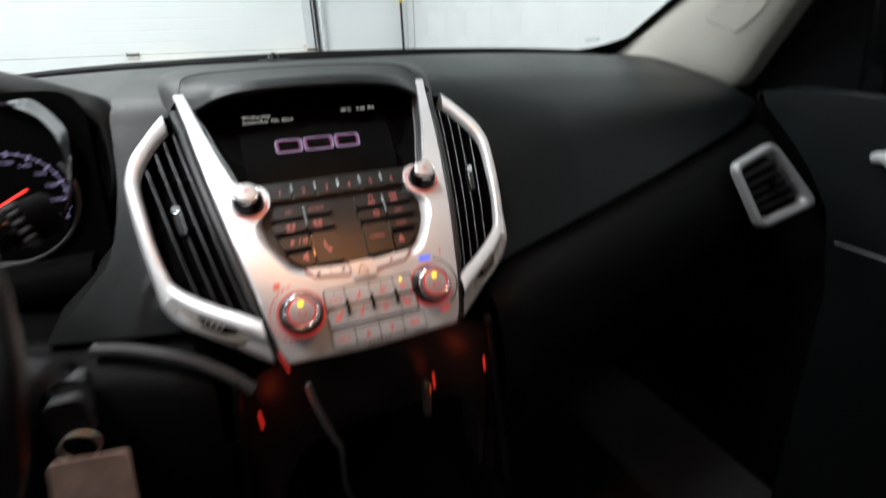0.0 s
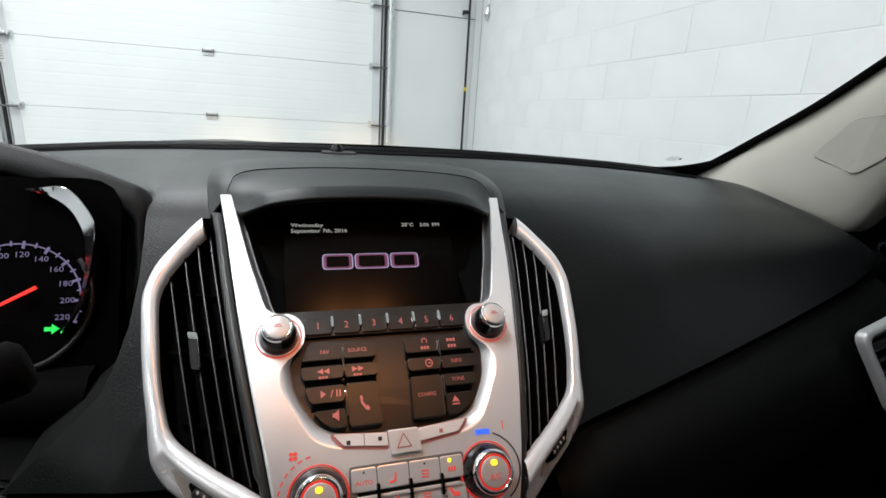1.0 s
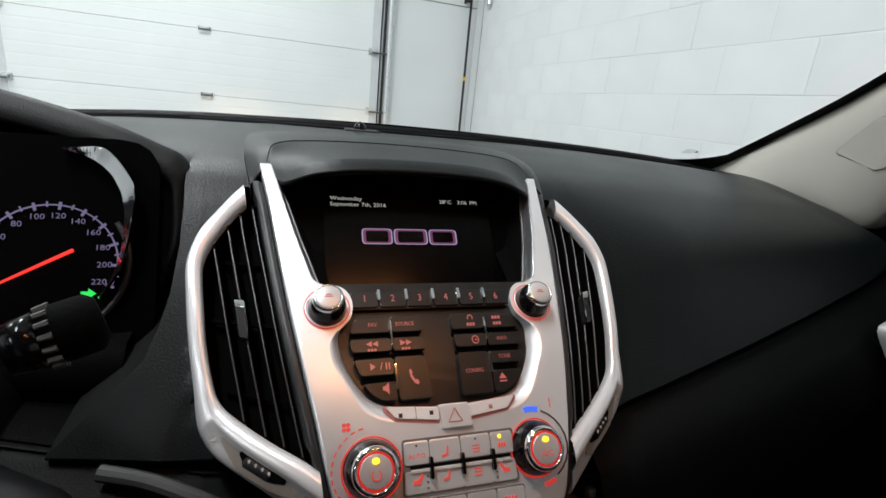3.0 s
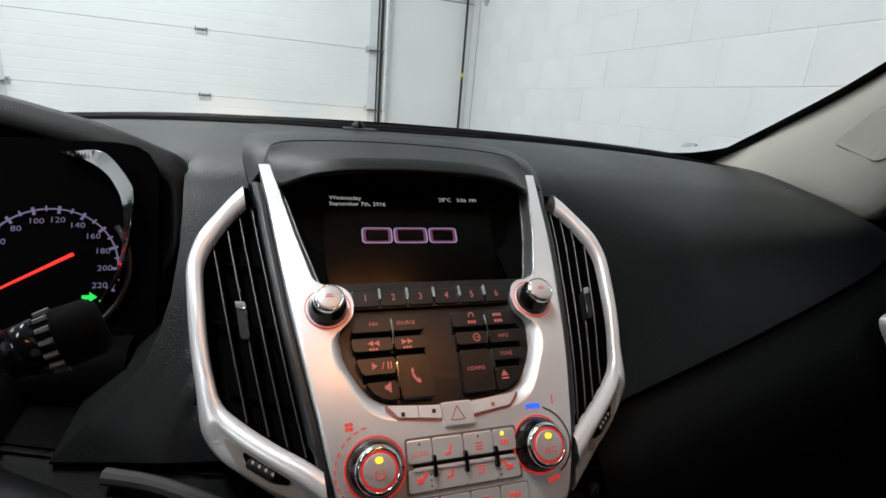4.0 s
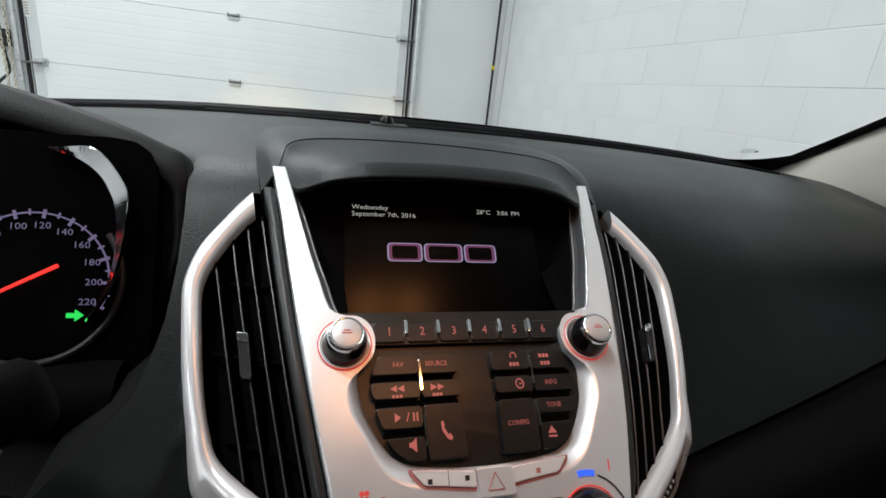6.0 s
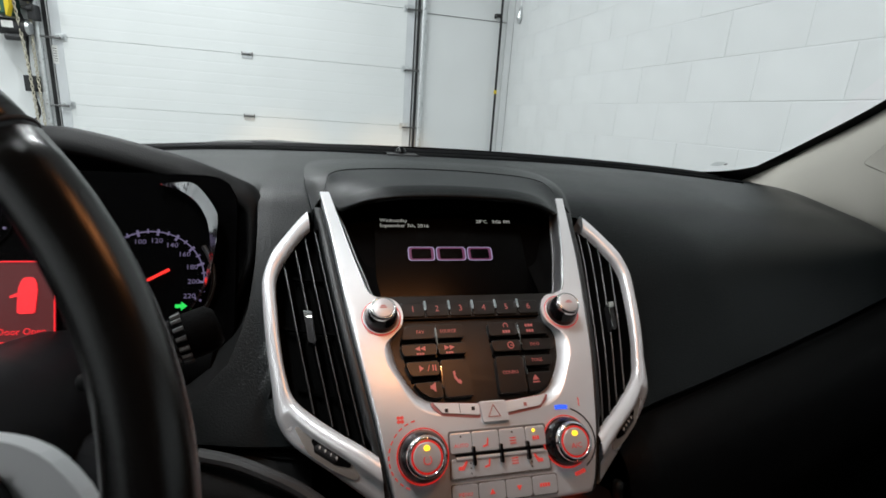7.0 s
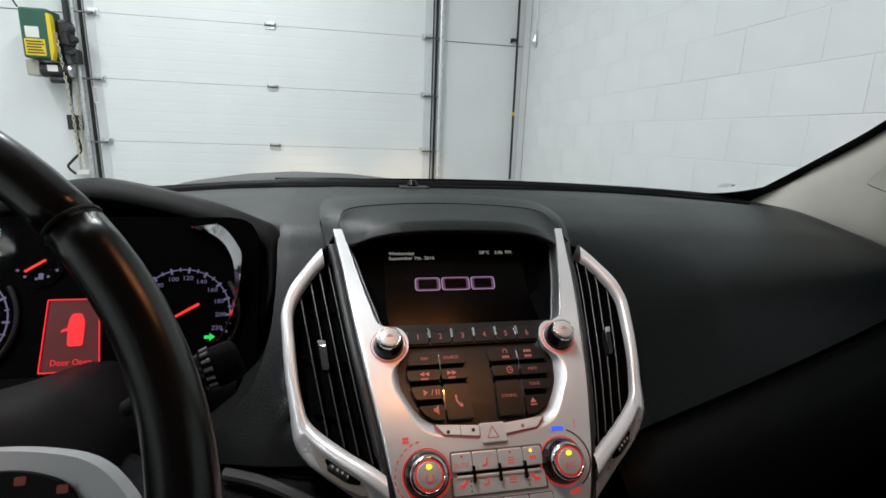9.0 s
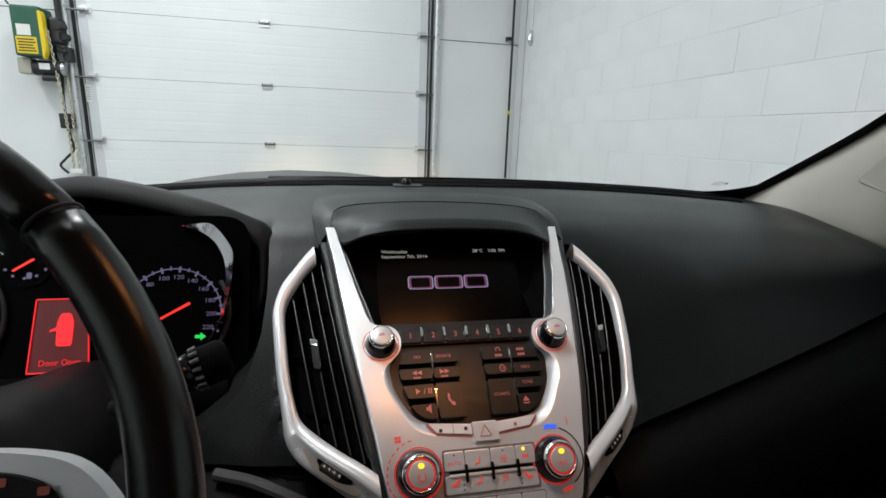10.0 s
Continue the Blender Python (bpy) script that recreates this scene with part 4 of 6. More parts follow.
# pillar trims: beige, with an airbag badge plate
for s in (-1, 1):
    rows = []
    glass_edge = [(0.705, 0.447, 1.078), (0.700, 0.37, 1.120), (0.692, 0.30, 1.158), (0.684, 0.22, 1.204), (0.672, 0.14, 1.256), (0.655, 0.05, 1.315), (0.625, -0.07, 1.39), (0.59, -0.18, 1.45)]
    back_edge = [(0.682, 0.300, 1.060), (0.685, 0.23, 1.046), (0.690, 0.180, 1.039), (0.700, 0.140, 1.036), (0.690, 0.090, 1.110), (0.672, 0.020, 1.205), (0.635, -0.12, 1.335), (0.60, -0.25, 1.44)]
    g, b = spline(glass_edge, 40), spline(back_edge, 40)
    for f, out in ((0, 0.02), (0.0, 0.0), (0.08, -0.010), (0.3, -0.020), (0.6, -0.022), (0.85, -0.016), (0.97, -0.006), (1, 0.0), (1.0, 0.03)):
        rows.append([Vector((s * (p.x + (q.x - p.x) * f + out), p.y + (q.y - p.y) * f, p.z + (q.z - p.z) * f)) for p, q in zip(g, b)])
    strip_ = [[Vector((s * (p.x + o), p.y - o2, p.z + o2)) for p in g] for o, o2 in ((0.012, -0.004), (-0.004, 0.003), (-0.021, 0.0115))]
    part("side_border", loft(strip_), FRIT, ws, "black printed border beside the pillar", smooth=True)
    ca_, cb_, cc_ = Vector((s * 0.585, 0.468, 1.091)), Vector((s * 0.690, 0.315, 1.150)), Vector((s * 0.712, 0.448, 1.074))
    ctrl = ca_.lerp(cb_, 0.5).lerp(cc_, 0.62)
    fil = [(1 - q) ** 2 * ca_ + 2 * q * (1 - q) * ctrl + q * q * cb_ + Vector((0, -0.006, -0.002)) for q in [k / 16 for k in range(17)]]
    part("corner_border", loft([fil, [p.lerp(cc_, 0.5) + Vector((0, -0.002, -0.001)) for p in fil], [cc_ + 0.02 * (p - cc_) for p in fil]]), FRIT, ws, "black rounded border corner", smooth=True)
    pil = part("pillar_trim", loft(rows), BEIGE, smooth=True)
    tagged(pil, "beige plastic windshield pillar trim with a badge plate", "pillar trim", group="pillar trims", kind="structure")
    if s > 0:
        # rounded plate in the trim
        def on_trim(u, v, d):
            a, c = g[int(round(u * 40))], b[int(round(u * 40))]
            u0 = min(39, int(u * 40))
            f0 = u * 40 - u0
            a, c = g[u0].lerp(g[u0 + 1], f0), b[u0].lerp(b[u0 + 1], f0)
            out = interp(v, [0, 0.08, 0.3, 0.6, 0.85, 0.97, 1], [0, -0.010, -0.020, -0.022, -0.016, -0.006, 0])
            q = a.lerp(c, v)
            return Vector((q.x + out - d, q.y, q.z))
        plate = rounded([(0.405, 0.36), (0.500, 0.69), (0.575, 0.77), (0.645, 0.70), (0.585, 0.46), (0.520, 0.30)], 0.035, 6)
        part("badge_plate", prism(plate, on_trim, -0.002, 0.0016, 0.0008), BEIGE, pil, "beige rounded cover plate")
        groove = [on_trim(u, v, 0.0004) for u, v in plate]
        part("plate_gap", tube(groove, 0.0008, 6, closed=True), material("gap_brown", (0.12, 0.11, 0.10), 0.8), pil)

# cabin shell
ROOF = [(-0.60, 1.452), (-0.4, 1.478), (0.0, 1.492), (0.4, 1.478), (0.60, 1.452)]
rows = []
for y in np.linspace(-0.14, -2.2, 12):
    rows.append([Vector((p.x, y - 0.03 * (abs(p.x) / 0.6) ** 2, p.y - 0.02 * max(0, (-y - 1.2)) ** 2)) for p in spline([(x, z, 0) for x, z in ROOF], 20)])
roof = part("car_roof", thicken(loft(rows), 0.03), CLOTH, smooth=True)
tagged(roof, "pale beige cloth roof lining of the car", "car roof", kind="structure")
skin = [[p + Vector((0, 0, 0.035)) for p in r] for r in rows]
part("roof_skin", thicken(loft(skin), 0.004), PAINT, roof, "grey metallic roof skin", smooth=True)
for s in (-1, 1):
    xs0, xs1 = sorted((s * 0.735, s * 0.79))
    dr = thing("car_door", (s * 0.76, -0.3, 0.6), "black car door trim with window and silver handle" if s > 0 else "black car door trim with window", "car door", "front car doors")
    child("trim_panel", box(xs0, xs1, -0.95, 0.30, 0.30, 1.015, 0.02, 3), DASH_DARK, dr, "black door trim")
    inner_ = [(0.112, 1.026), (0.050, 1.038), (-0.060, 1.034), (-0.30, 1.026), (-0.95, 1.02), (-0.95, 0.30), (-0.10, 0.30), (-0.075, 0.75), (-0.045, 0.872), (-0.006, 0.925), (0.032, 0.964), (0.078, 1.004)]
    child("door_card", prism(rounded(inner_, 0.012), lambda u, v, d: (s * (0.745 - d), u, v), -0.02, 0.045, 0.012, 4), DASH, dr, "black moulded door card", smooth=False)
    child("sill_edge", tube([(s * 0.712, 0.045, 1.0375), (s * 0.708, -0.06, 1.0345), (s * 0.708, -0.30, 1.0265), (s * 0.708, -0.93, 1.0205)], 0.003, 8), DASH, dr, "padded upper edge", smooth=True)
    child("belt_strip", tube([(s * 0.735, -0.030, 1.084), (s * 0.735, -0.90, 1.080)], 0.0022, 6), SILVER_FRAME, dr, "bright strip along the window base")
    sail = [(0.34, 1.00), (0.34, 1.035), (0.13, 1.16), (-0.02, 1.26), (-0.05, 1.02)]
    child("sail_panel", prism(rounded(sail, 0.02), lambda u, v, d: (s * (0.742 - d), u, v), -0.02, 0.0, 0.004), DASH_DARK, dr, "black triangular mirror panel")
    child("window_frame", join(tube([(s * 0.735, -0.05, 1.02), (s * 0.725, -0.03, 1.20), (s * 0.655, -0.14, 1.36), (s * 0.615, -0.26, 1.445), (s * 0.60, -0.6, 1.462), (s * 0.60, -1.0, 1.46)], 0.022, 8), box(min(s * 0.66, s * 0.74), max(s * 0.66, s * 0.74), -1.02, -0.92, 1.0, 1.46, 0.01)), DASH_DARK, dr)
    if s > 0:
        child("window_pane", prism([(-0.03, 1.0), (-0.03, 1.20), (-0.16, 1.36), (-0.27, 1.44), (-0.95, 1.455), (-0.95, 1.0)], lambda u, v, d: (0.725 - 0.24 * (v - 1.0) + d, u, v), 0.0, 0.004), DOORGLASS, dr, "raised clear door window")
    child("arm_pull", tube(spline([(s * 0.705, -0.20, 0.775), (s * 0.675, -0.26, 0.800), (s * 0.672, -0.45, 0.815), (s * 0.705, -0.60, 0.810)], 20), 0.022, 10), DASH_DARK, dr, smooth=True)
    child("handle", tube(spline([(s * 0.704, -0.082, 0.958), (s * 0.688, -0.106, 0.964), (s * 0.685, -0.150, 0.967), (s * 0.704, -0.200, 0.964)], 16), [0.008] * 5 + [0.012] * 7 + [0.008] * 5, 10), SILVER_FRAME, dr, "silver inner door handle", smooth=True)
    child("trim_line", tube([(s * 0.6995, -0.068, 0.829), (s * 0.6995, -0.30, 0.827)], 0.0014, 6), DULLSTEEL, dr, "thin dull trim line")
    # unseen side pane, its tint assumed so that less light enters
    sg = part("side_glass", box(min(s * 0.69, s * 0.70), max(s * 0.69, s * 0.70), -1.95, -1.02, 1.0, 1.46), DIMGLASS)
    tagged(sg, "unseen dark rear side pane, added to dim the cabin", "car window", kind="structure")
    rear = part("rear_side", join(box(xs0, xs1, -2.3, -1.03, 0.30, 1.02, 0.02), box(min(s * 0.62, s * 0.79), max(s * 0.62, s * 0.79), -2.3, -1.95, 1.0, 1.46, 0.02)), DASH_DARK)
    tagged(rear, "black rear side trim of the car", "car side", kind="structure")
rb = part("car_tail", box(-0.78, 0.78, -2.4, -2.3, 0.3, 1.05, 0.02), DASH_DARK)
tagged(rb, "black tailgate trim", "car tail", kind="structure")
# unseen tailgate pane, tinted to keep the rear of the cabin dim
rg = part("rear_glass", box(-0.63, 0.63, -2.33, -2.32, 1.04, 1.45), DIMGLASS)
tagged(rg, "unseen dark tailgate pane, added to dim the cabin", "car window", kind="structure")
fl = part("car_floor", box(-0.78, 0.78, -2.35, 0.75, 0.26, 0.30), SEATCLOTH)
tagged(fl, "dark carpeted car floor", "car floor", kind="structure")
fw = part("firewall", join(box(-0.79, 0.79, 0.50, 0.56, 0.28, 1.06), box(-0.79, -0.735, 0.28, 0.55, 0.28, 1.02), box(0.735, 0.79, 0.28, 0.55, 0.28, 1.02)), DASH_DARK)
tagged(fw, "black bulkhead under the windshield", "bulkhead", kind="structure")

# map lamp in the roof console
ml = thing("map_lamp", (-0.02, -0.17, 1.45), "small warm map lamp in a beige overhead console", "map lamp")
child("console", box(-0.11, 0.11, -0.32, -0.145, 1.435, 1.472, 0.012, 3), BEIGE, ml, "beige overhead console")
for lamp_x in (-0.005, 0.075):
    child("lens", box(lamp_x - 0.022, lamp_x + 0.022, -0.249, -0.201, 1.430, 1.438, 0.003), WARMLENS, ml, "lit warm lens")

# front seats
for sx in (-0.37, 0.37):
    st = thing("front_seat", (sx, -0.75, 0.3), "black cloth front car seat", "car seat", "front seats")
    child("cushion", box(sx - 0.25, sx + 0.25, -0.95 if sx > 0 else -1.1, -0.26 if sx > 0 else -0.62, 0.42, 0.60, 0.06, 4), SEATCLOTH, st, smooth=True)
    child("backrest", box(sx - 0.25, sx + 0.25, -1.20, -1.02, 0.55, 1.18, 0.06, 4), SEATCLOTH, st, smooth=True)
    child("base", box(sx - 0.2, sx + 0.2, -0.95, -0.55 if sx > 0 else -0.68, 0.30, 0.44, 0.02), DASH_DARK, st)

# bonnet, cowl and wiper outside
BON_X = [-0.82, -0.62, -0.45, -0.29, -0.12, 0.03, 0.3, 0.6, 0.82]
BON_Z = [0.95, 1.017, 1.043, 1.054, 1.050, 1.036, 1.020, 0.99, 0.93]
rows = []
for y in np.linspace(0.66, 1.95, 16):
    f = (y - 1.2) / 0.75
    rows.append([Vector((x, y, interp(x, BON_X, BON_Z) - 0.12 * max(0, f) ** 2 - 0.02 * max(0, -f))) for x in np.linspace(-0.82, 0.82, 45)])
hood = part("car_bonnet", thicken(loft(rows), 0.01), PAINT, smooth=True)
tagged(hood, "pale metallic car bonnet beyond the windshield", "bonnet", kind="structure")
cowl = part("cowl", join(box(-0.78, 0.78, 0.52, 0.66, 0.98, 1.03, 0.01), box(-0.80, 0.80, 0.60, 1.95, 0.3, 0.86, 0.05)), RUBBER)
tagged(cowl, "black plastic cowl and front body below the glass", "cowl", kind="structure")
for wx in (-0.72, 0.72):
    for wy in (1.45, -1.75):
        wh = thing("road_wheel", (wx, wy, 0.0), "black tyre on a silver alloy rim standing on the floor", "wheel", "road wheels")
        hub_at = pose(wx, wy, 0.33, 0, 90, 0)
        child("tyre", turned([(0.22, -0.10), (0.30, -0.105), (0.325, -0.085), (0.33, 0.0), (0.325, 0.085), (0.30, 0.105), (0.22, 0.10)], hub_at, 36), RUBBER, wh, smooth=True)
        child("rim", turned([(0.22, -0.10), (0.20, -0.06), (0.06, -0.05), (0.0001, -0.055), (0.0001, 0.055), (0.06, 0.05), (0.20, 0.06), (0.22, 0.10)], hub_at, 36), GALV, wh, smooth=True)
wp = thing("wiper", (-0.2, 0.60, 1.05), "black wiper blade resting along the windshield base", "wiper")
child("blade", tube(spline([(-0.52, 0.600, 1.062), (-0.37, 0.600, 1.076), (-0.25, 0.598, 1.0845), (-0.15, 0.596, 1.0897), (-0.07, 0.595, 1.0868), (-0.03, 0.595, 1.0815)], 30), 0.006, 8), FRIT, wp)
child("arm", tube(spline([(-0.26, 0.607, 1.087), (-0.10, 0.62, 1.087), (0.02, 0.63, 1.078), (0.06, 0.63, 1.060)], 20), 0.006, 8), FRIT, wp)

# ---- instrument binnacle ----
bin_ = thing("instrument_cluster", (-0.37, 0.12, 0.98), "hooded black instrument cluster with lit speedometer and red message screen", "instrument cluster")
BX = -0.380
HALF = [(0.118, -0.090), (0.141, -0.0526), (0.158, -0.0175), (0.170, 0.018), (0.171, 0.054), (0.1695, 0.066), (0.163, 0.0735), (0.150, 0.0795), (0.119, 0.0925), (0.084, 0.1030), (0.039, 0.1140), (0.0, 0.1195)]
ARCH = [(-x, z) for x, z in HALF] + HALF[-2::-1]
arch = spline([(x * 1.04, z, 0) for x, z in ARCH], 90)


def ring_row(scale, y, lift=0.0, lean=0.30):
    return [Vector((BX + p.x * scale, y + lean * (p.y * scale), 1.0 + p.y * scale + lift)) for p in arch]


# hood: skin that runs back into the deck, thin lip, dark throat
def deck_height(x, y):
    sec = spline([(0, a, b) for a, b in reversed(pad_section(x))], 40)
    return interp(y, [p.y for p in sec], [p.z for p in sec])


crest = ring_row(1.04, 0.131, 0.004)
top_ = sorted((q.x, q.y, q.z) for p, q in zip(arch, crest) if p.y > 0.066)
cx_, cy_, cz_ = zip(*top_)
rows = []
for x in [-0.1965] + list(np.linspace(-0.2000, -0.72, 78)):
    yb = 0.478 - 0.03 * (abs(x) / 0.7) ** 4
    yc, zc = interp(x, cx_, cy_), interp(x, cx_, cz_)
    over = zc - deck_height(x, yc) if min(cx_) < x < max(cx_) else 0.0
    w = min(1, max(0, (-0.1965 - x) / 0.14))
    broad, sharp = 0.12 * w * w * (3 - 2 * w), min(1, max(0, (-0.1965 - x) / 0.012))
    row = []
    for k in range(41):
        f = 1 - (1 - k / 40) ** 1.8
        y = yb + (yc - yb) * f
        row.append(Vector((x, y, deck_height(x, y) + over * (broad * f * f * (3 - 2 * f) + (sharp - broad) * f ** 30))))
    rows.append(row)
child("hood", loft(rows), DASH, bin_, "soft black instrument hood running into the deck", smooth=True)
rows = [ring_row(1.03, 0.145, 0.0), crest, ring_row(1.045, 0.126, 0.0035), ring_row(1.042, 0.121, 0.0015), ring_row(1.028, 0.116, -0.0015), ring_row(1.006, 0.1125, -0.0050), ring_row(0.988, 0.1115, -0.0078), ring_row(0.976, 0.1125, -0.0092), ring_row(0.969, 0.1155, -0.0098), ring_row(0.966, 0.1200, -0.0096)]
child("hood_lip", loft(rows), HOODLET, bin_, "darker rolled lip", smooth=True)
rows = [ring_row(0.966, 0.1200, -0.0096), ring_row(0.955, 0.142, -0.010), ring_row(0.93, 0.150, -0.012), ring_row(0.87, 0.160, -0.014), ring_row(0.82, 0.175, -0.018), ring_row(0.80, 0.21, -0.02)]
child("hood_lining", loft(rows), HOODIN, bin_, "dark matt hood lining", smooth=True)


def dial(x, z, d=0.0):
    """The leaning plane of the dials: z along the plane's height."""
    return Vector((x, 0.096 + (z - 1.0) * 0.45, z)) + d * Vector((0, -0.912, 0.410))


child("dial_face", prism(rounded([(BX - 0.165, 0.925), (BX + 0.165, 0.925), (BX + 0.165, 1.092), (BX - 0.165, 1.092)], 0.03), dial, -0.02, -0.004), LENS, bin_, "black dial plate")
low_cover = [[Vector((BX + x, y, z)) for x in np.linspace(-0.15, 0.15, 12)] for y, z in ((0.13, 0.95), (0.06, 0.945), (0.045, 0.935), (0.05, 0.90), (0.12, 0.86))]
child("lower_cover", loft(low_cover), DASH_DARK, bin_, smooth=True)


def gauge(cx, cz, r, first, last, marks, texts, needle):
    g = child("gauge", prism([(cx + r * 1.12 * math.cos(a), cz + r * 1.02 * math.sin(a)) for a in np.linspace(0, 2 * math.pi, 49)[:-1]], dial, -0.004, -0.002), LENS, bin_, "round dial with lilac scale and red needle")
    arc = lambda rad, a: (cx + rad * math.cos(math.radians(a)), cz + rad * 0.912 * math.sin(math.radians(a)))
    span = [arc(r, a) for a in np.linspace(first, last, 60)] + [arc(r * 0.978, a) for a in np.linspace(last, first, 60)]
    child("scale_arc", prism(span, dial, -0.002, -0.001), LILAC, g)
    for k in range(marks + 1):
        a = first + (last - first) * k / marks
        big = k % 2 == 0
        p, q = arc(r * 1.04, a), arc(r * (0.91 if big else 0.95), a)
        w = 0.0009 if big else 0.0005
        t = Vector((q[1] - p[1], p[0] - q[0])).normalized() * w
        child("tick", prism([(p[0] + t.x, p[1] + t.y), (p[0] - t.x, p[1] - t.y), (q[0] - t.x, q[1] - t.y), (q[0] + t.x, q[1] + t.y)], dial, -0.001, 0.0), LILAC, g)
        if big and texts and k // 2 < len(texts):
            u, v = arc(r * 0.80, a)
            child("numeral", writing(texts[k // 2], u, v, 0.0058, dial, -0.0005, squeeze=1.25), LILAC, g)
    a = math.radians(needle)
    tip = Vector((cx + r * 0.84 * math.cos(a), cz + r * 0.80 * math.sin(a)))
    tail = Vector((cx - r * 0.42 * math.cos(a), cz - r * 0.40 * math.sin(a)))
    t = Vector((-math.sin(a), math.cos(a))) * 0.0011
    child("needle", prism([tuple(tip + t * 0.5), tuple(tip - t * 0.5), tuple(tail - t), tuple(tail + t)], dial, 0.003, 0.005), NEEDLE, g, "red lit needle")
    child("dial_ring", tube([dial(cx + r * 1.17 * math.cos(b), cz + r * 1.10 * math.sin(b), 0.0) for b in np.linspace(math.radians(150), math.radians(395), 60)], 0.0022, 8), material("dull_ring", (0.03, 0.03, 0.032), 0.35), g, "dull dark ring")
    return g


gauge(-0.288, 0.998, 0.0465, 212, -24, 22, ["0", "20", "40", "60", "80", "100", "120", "140", "160", "180", "200", "220"], 208)
gauge(-0.488, 0.998, 0.0465, 204, -32, 16, ["0", "1", "2", "3", "4", "5", "6", "7", "8"], 190)
# small fuel gauge over the message screen
fg = child("fuel_gauge", prism([(-0.421 + 0.022 * math.cos(a), 1.044 + 0.018 * math.sin(a)) for a in np.linspace(0, 2 * math.pi, 25)[:-1]], dial, -0.004, -0.0015), LENS, bin_, "small fuel gauge")
for k in range(5):
    a = math.radians(205 + 32 * k)
    child("tick", prism(rect(-0.421 + 0.019 * math.cos(a) - 0.001, -0.421 + 0.019 * math.cos(a) + 0.001, 1.048 + 0.014 * math.sin(a) - 0.001, 1.048 + 0.014 * math.sin(a) + 0.001), dial, -0.0015, -0.0005), LILAC, fg)
child("needle", prism([(-0.431, 1.0412), (-0.430, 1.0397), (-0.413, 1.0500), (-0.414, 1.0515)], dial, 0.001, 0.002), NEEDLE, fg, "red lit needle")
child("pump_mark", prism(rect(-0.4195, -0.4155, 1.0335, 1.0390, 0.001), dial, -0.0015, -0.0005), LILAC, fg)
dic = child("message_screen", prism(rounded([(-0.411, 0.951), (-0.359, 0.951), (-0.364, 1.0145), (-0.4085, 1.0145)], 0.002), dial, -0.003, -0.001), DICBACK, bin_, "red lit message screen with a car outline")
for a, b in (((-0.411, 0.951), (-0.359, 0.951)), ((-0.359, 0.951), (-0.364, 1.0145)), ((-0.364, 1.0145), (-0.4085, 1.0145)), ((-0.4085, 1.0145), (-0.411, 0.951))):
    child("screen_edge", tube([dial(*a, 0.0), dial(*b, 0.0)], 0.0006, 6), DICRED, dic)
child("car_outline", prism(rounded([(-0.3890, 0.973), (-0.3755, 0.973), (-0.375, 0.994), (-0.378, 1.002), (-0.3865, 1.002), (-0.3895, 0.994)], 0.003), dial, -0.001, 0.0), DICRED, dic, "red car symbol")
child("open_door_mark", prism([(-0.389, 0.990), (-0.395, 0.9875), (-0.395, 0.9855), (-0.389, 0.987)], dial, -0.001, 0.0), DICRED, dic)
child("message_text", writing("Door Open", -0.384, 0.9590, 0.0075, dial, 0.0), DICRED, dic, "red message text")
child("turn_lamp", prism([(-0.2655, 0.9745), (-0.2605, 0.9745), (-0.2605, 0.9725), (-0.2555, 0.9760), (-0.2605, 0.9795), (-0.2605, 0.9775), (-0.2655, 0.9775)], dial, -0.001, 0.0005), GREENLED, bin_, "green indicator lamp")
# bright bezel crescents round the dial throat
BEZEL = material("bezel_chrome", (0.90, 0.91, 0.92), 0.10, metal=1.0)
BEZ_OUT = [(-0.285, 1.0800), (-0.270, 1.0812), (-0.2545, 1.0815), (-0.2440, 1.0745), (-0.2330, 1.0600), (-0.2292, 1.0500), (-0.2300, 1.0330), (-0.2325, 1.012), (-0.239, 0.990), (-0.250, 0.972)]
BEZ_IN = [(-0.282, 1.0795), (-0.2665, 1.0755), (-0.2555, 1.0692), (-0.2472, 1.0615), (-0.2415, 1.0520), (-0.2390, 1.0460), (-0.2365, 1.0315), (-0.2370, 1.011), (-0.242, 0.990), (-0.252, 0.973)]
for s in (1, -1):
    o, i_ = spline([(x, z, 0) for x, z in BEZ_OUT], 60), spline([(x, z, 0) for x, z in BEZ_IN], 60)
    rows = []
    for a, b in zip(o, i_):
        rows.append([dial(BX + s * (b.x + (a.x - b.x) * q - BX) if s > 0 else 2 * -0.388 - (b.x + (a.x - b.x) * q), b.y + (a.y - b.y) * q, h_ + 0.12 * (b.x + (a.x - b.x) * q + 0.25)) for q, h_ in ((0.0, -0.002), (0.0, 0.0068), (0.05, 0.0074), (0.5, 0.0086), (0.95, 0.0098), (1.0, 0.0094), (1.0, 0.004))])
    child("bezel", loft(rows), BEZEL, bin_, "bright chrome bezel round the dial")
lens_bm = loft([[dial(BX + x, z, 0.012 + 0.006 * math.cos(x * 9)) - bin_.location for x in np.linspace(-0.162, 0.162, 20)] for z in np.linspace(0.94, 1.086, 8)])
lens = part("lens", lens_bm, LENSGLASS, bin_, "clear curved lens", smooth=True, toward=(0.05, -1.0, 0.3))
lens.visible_shadow = False

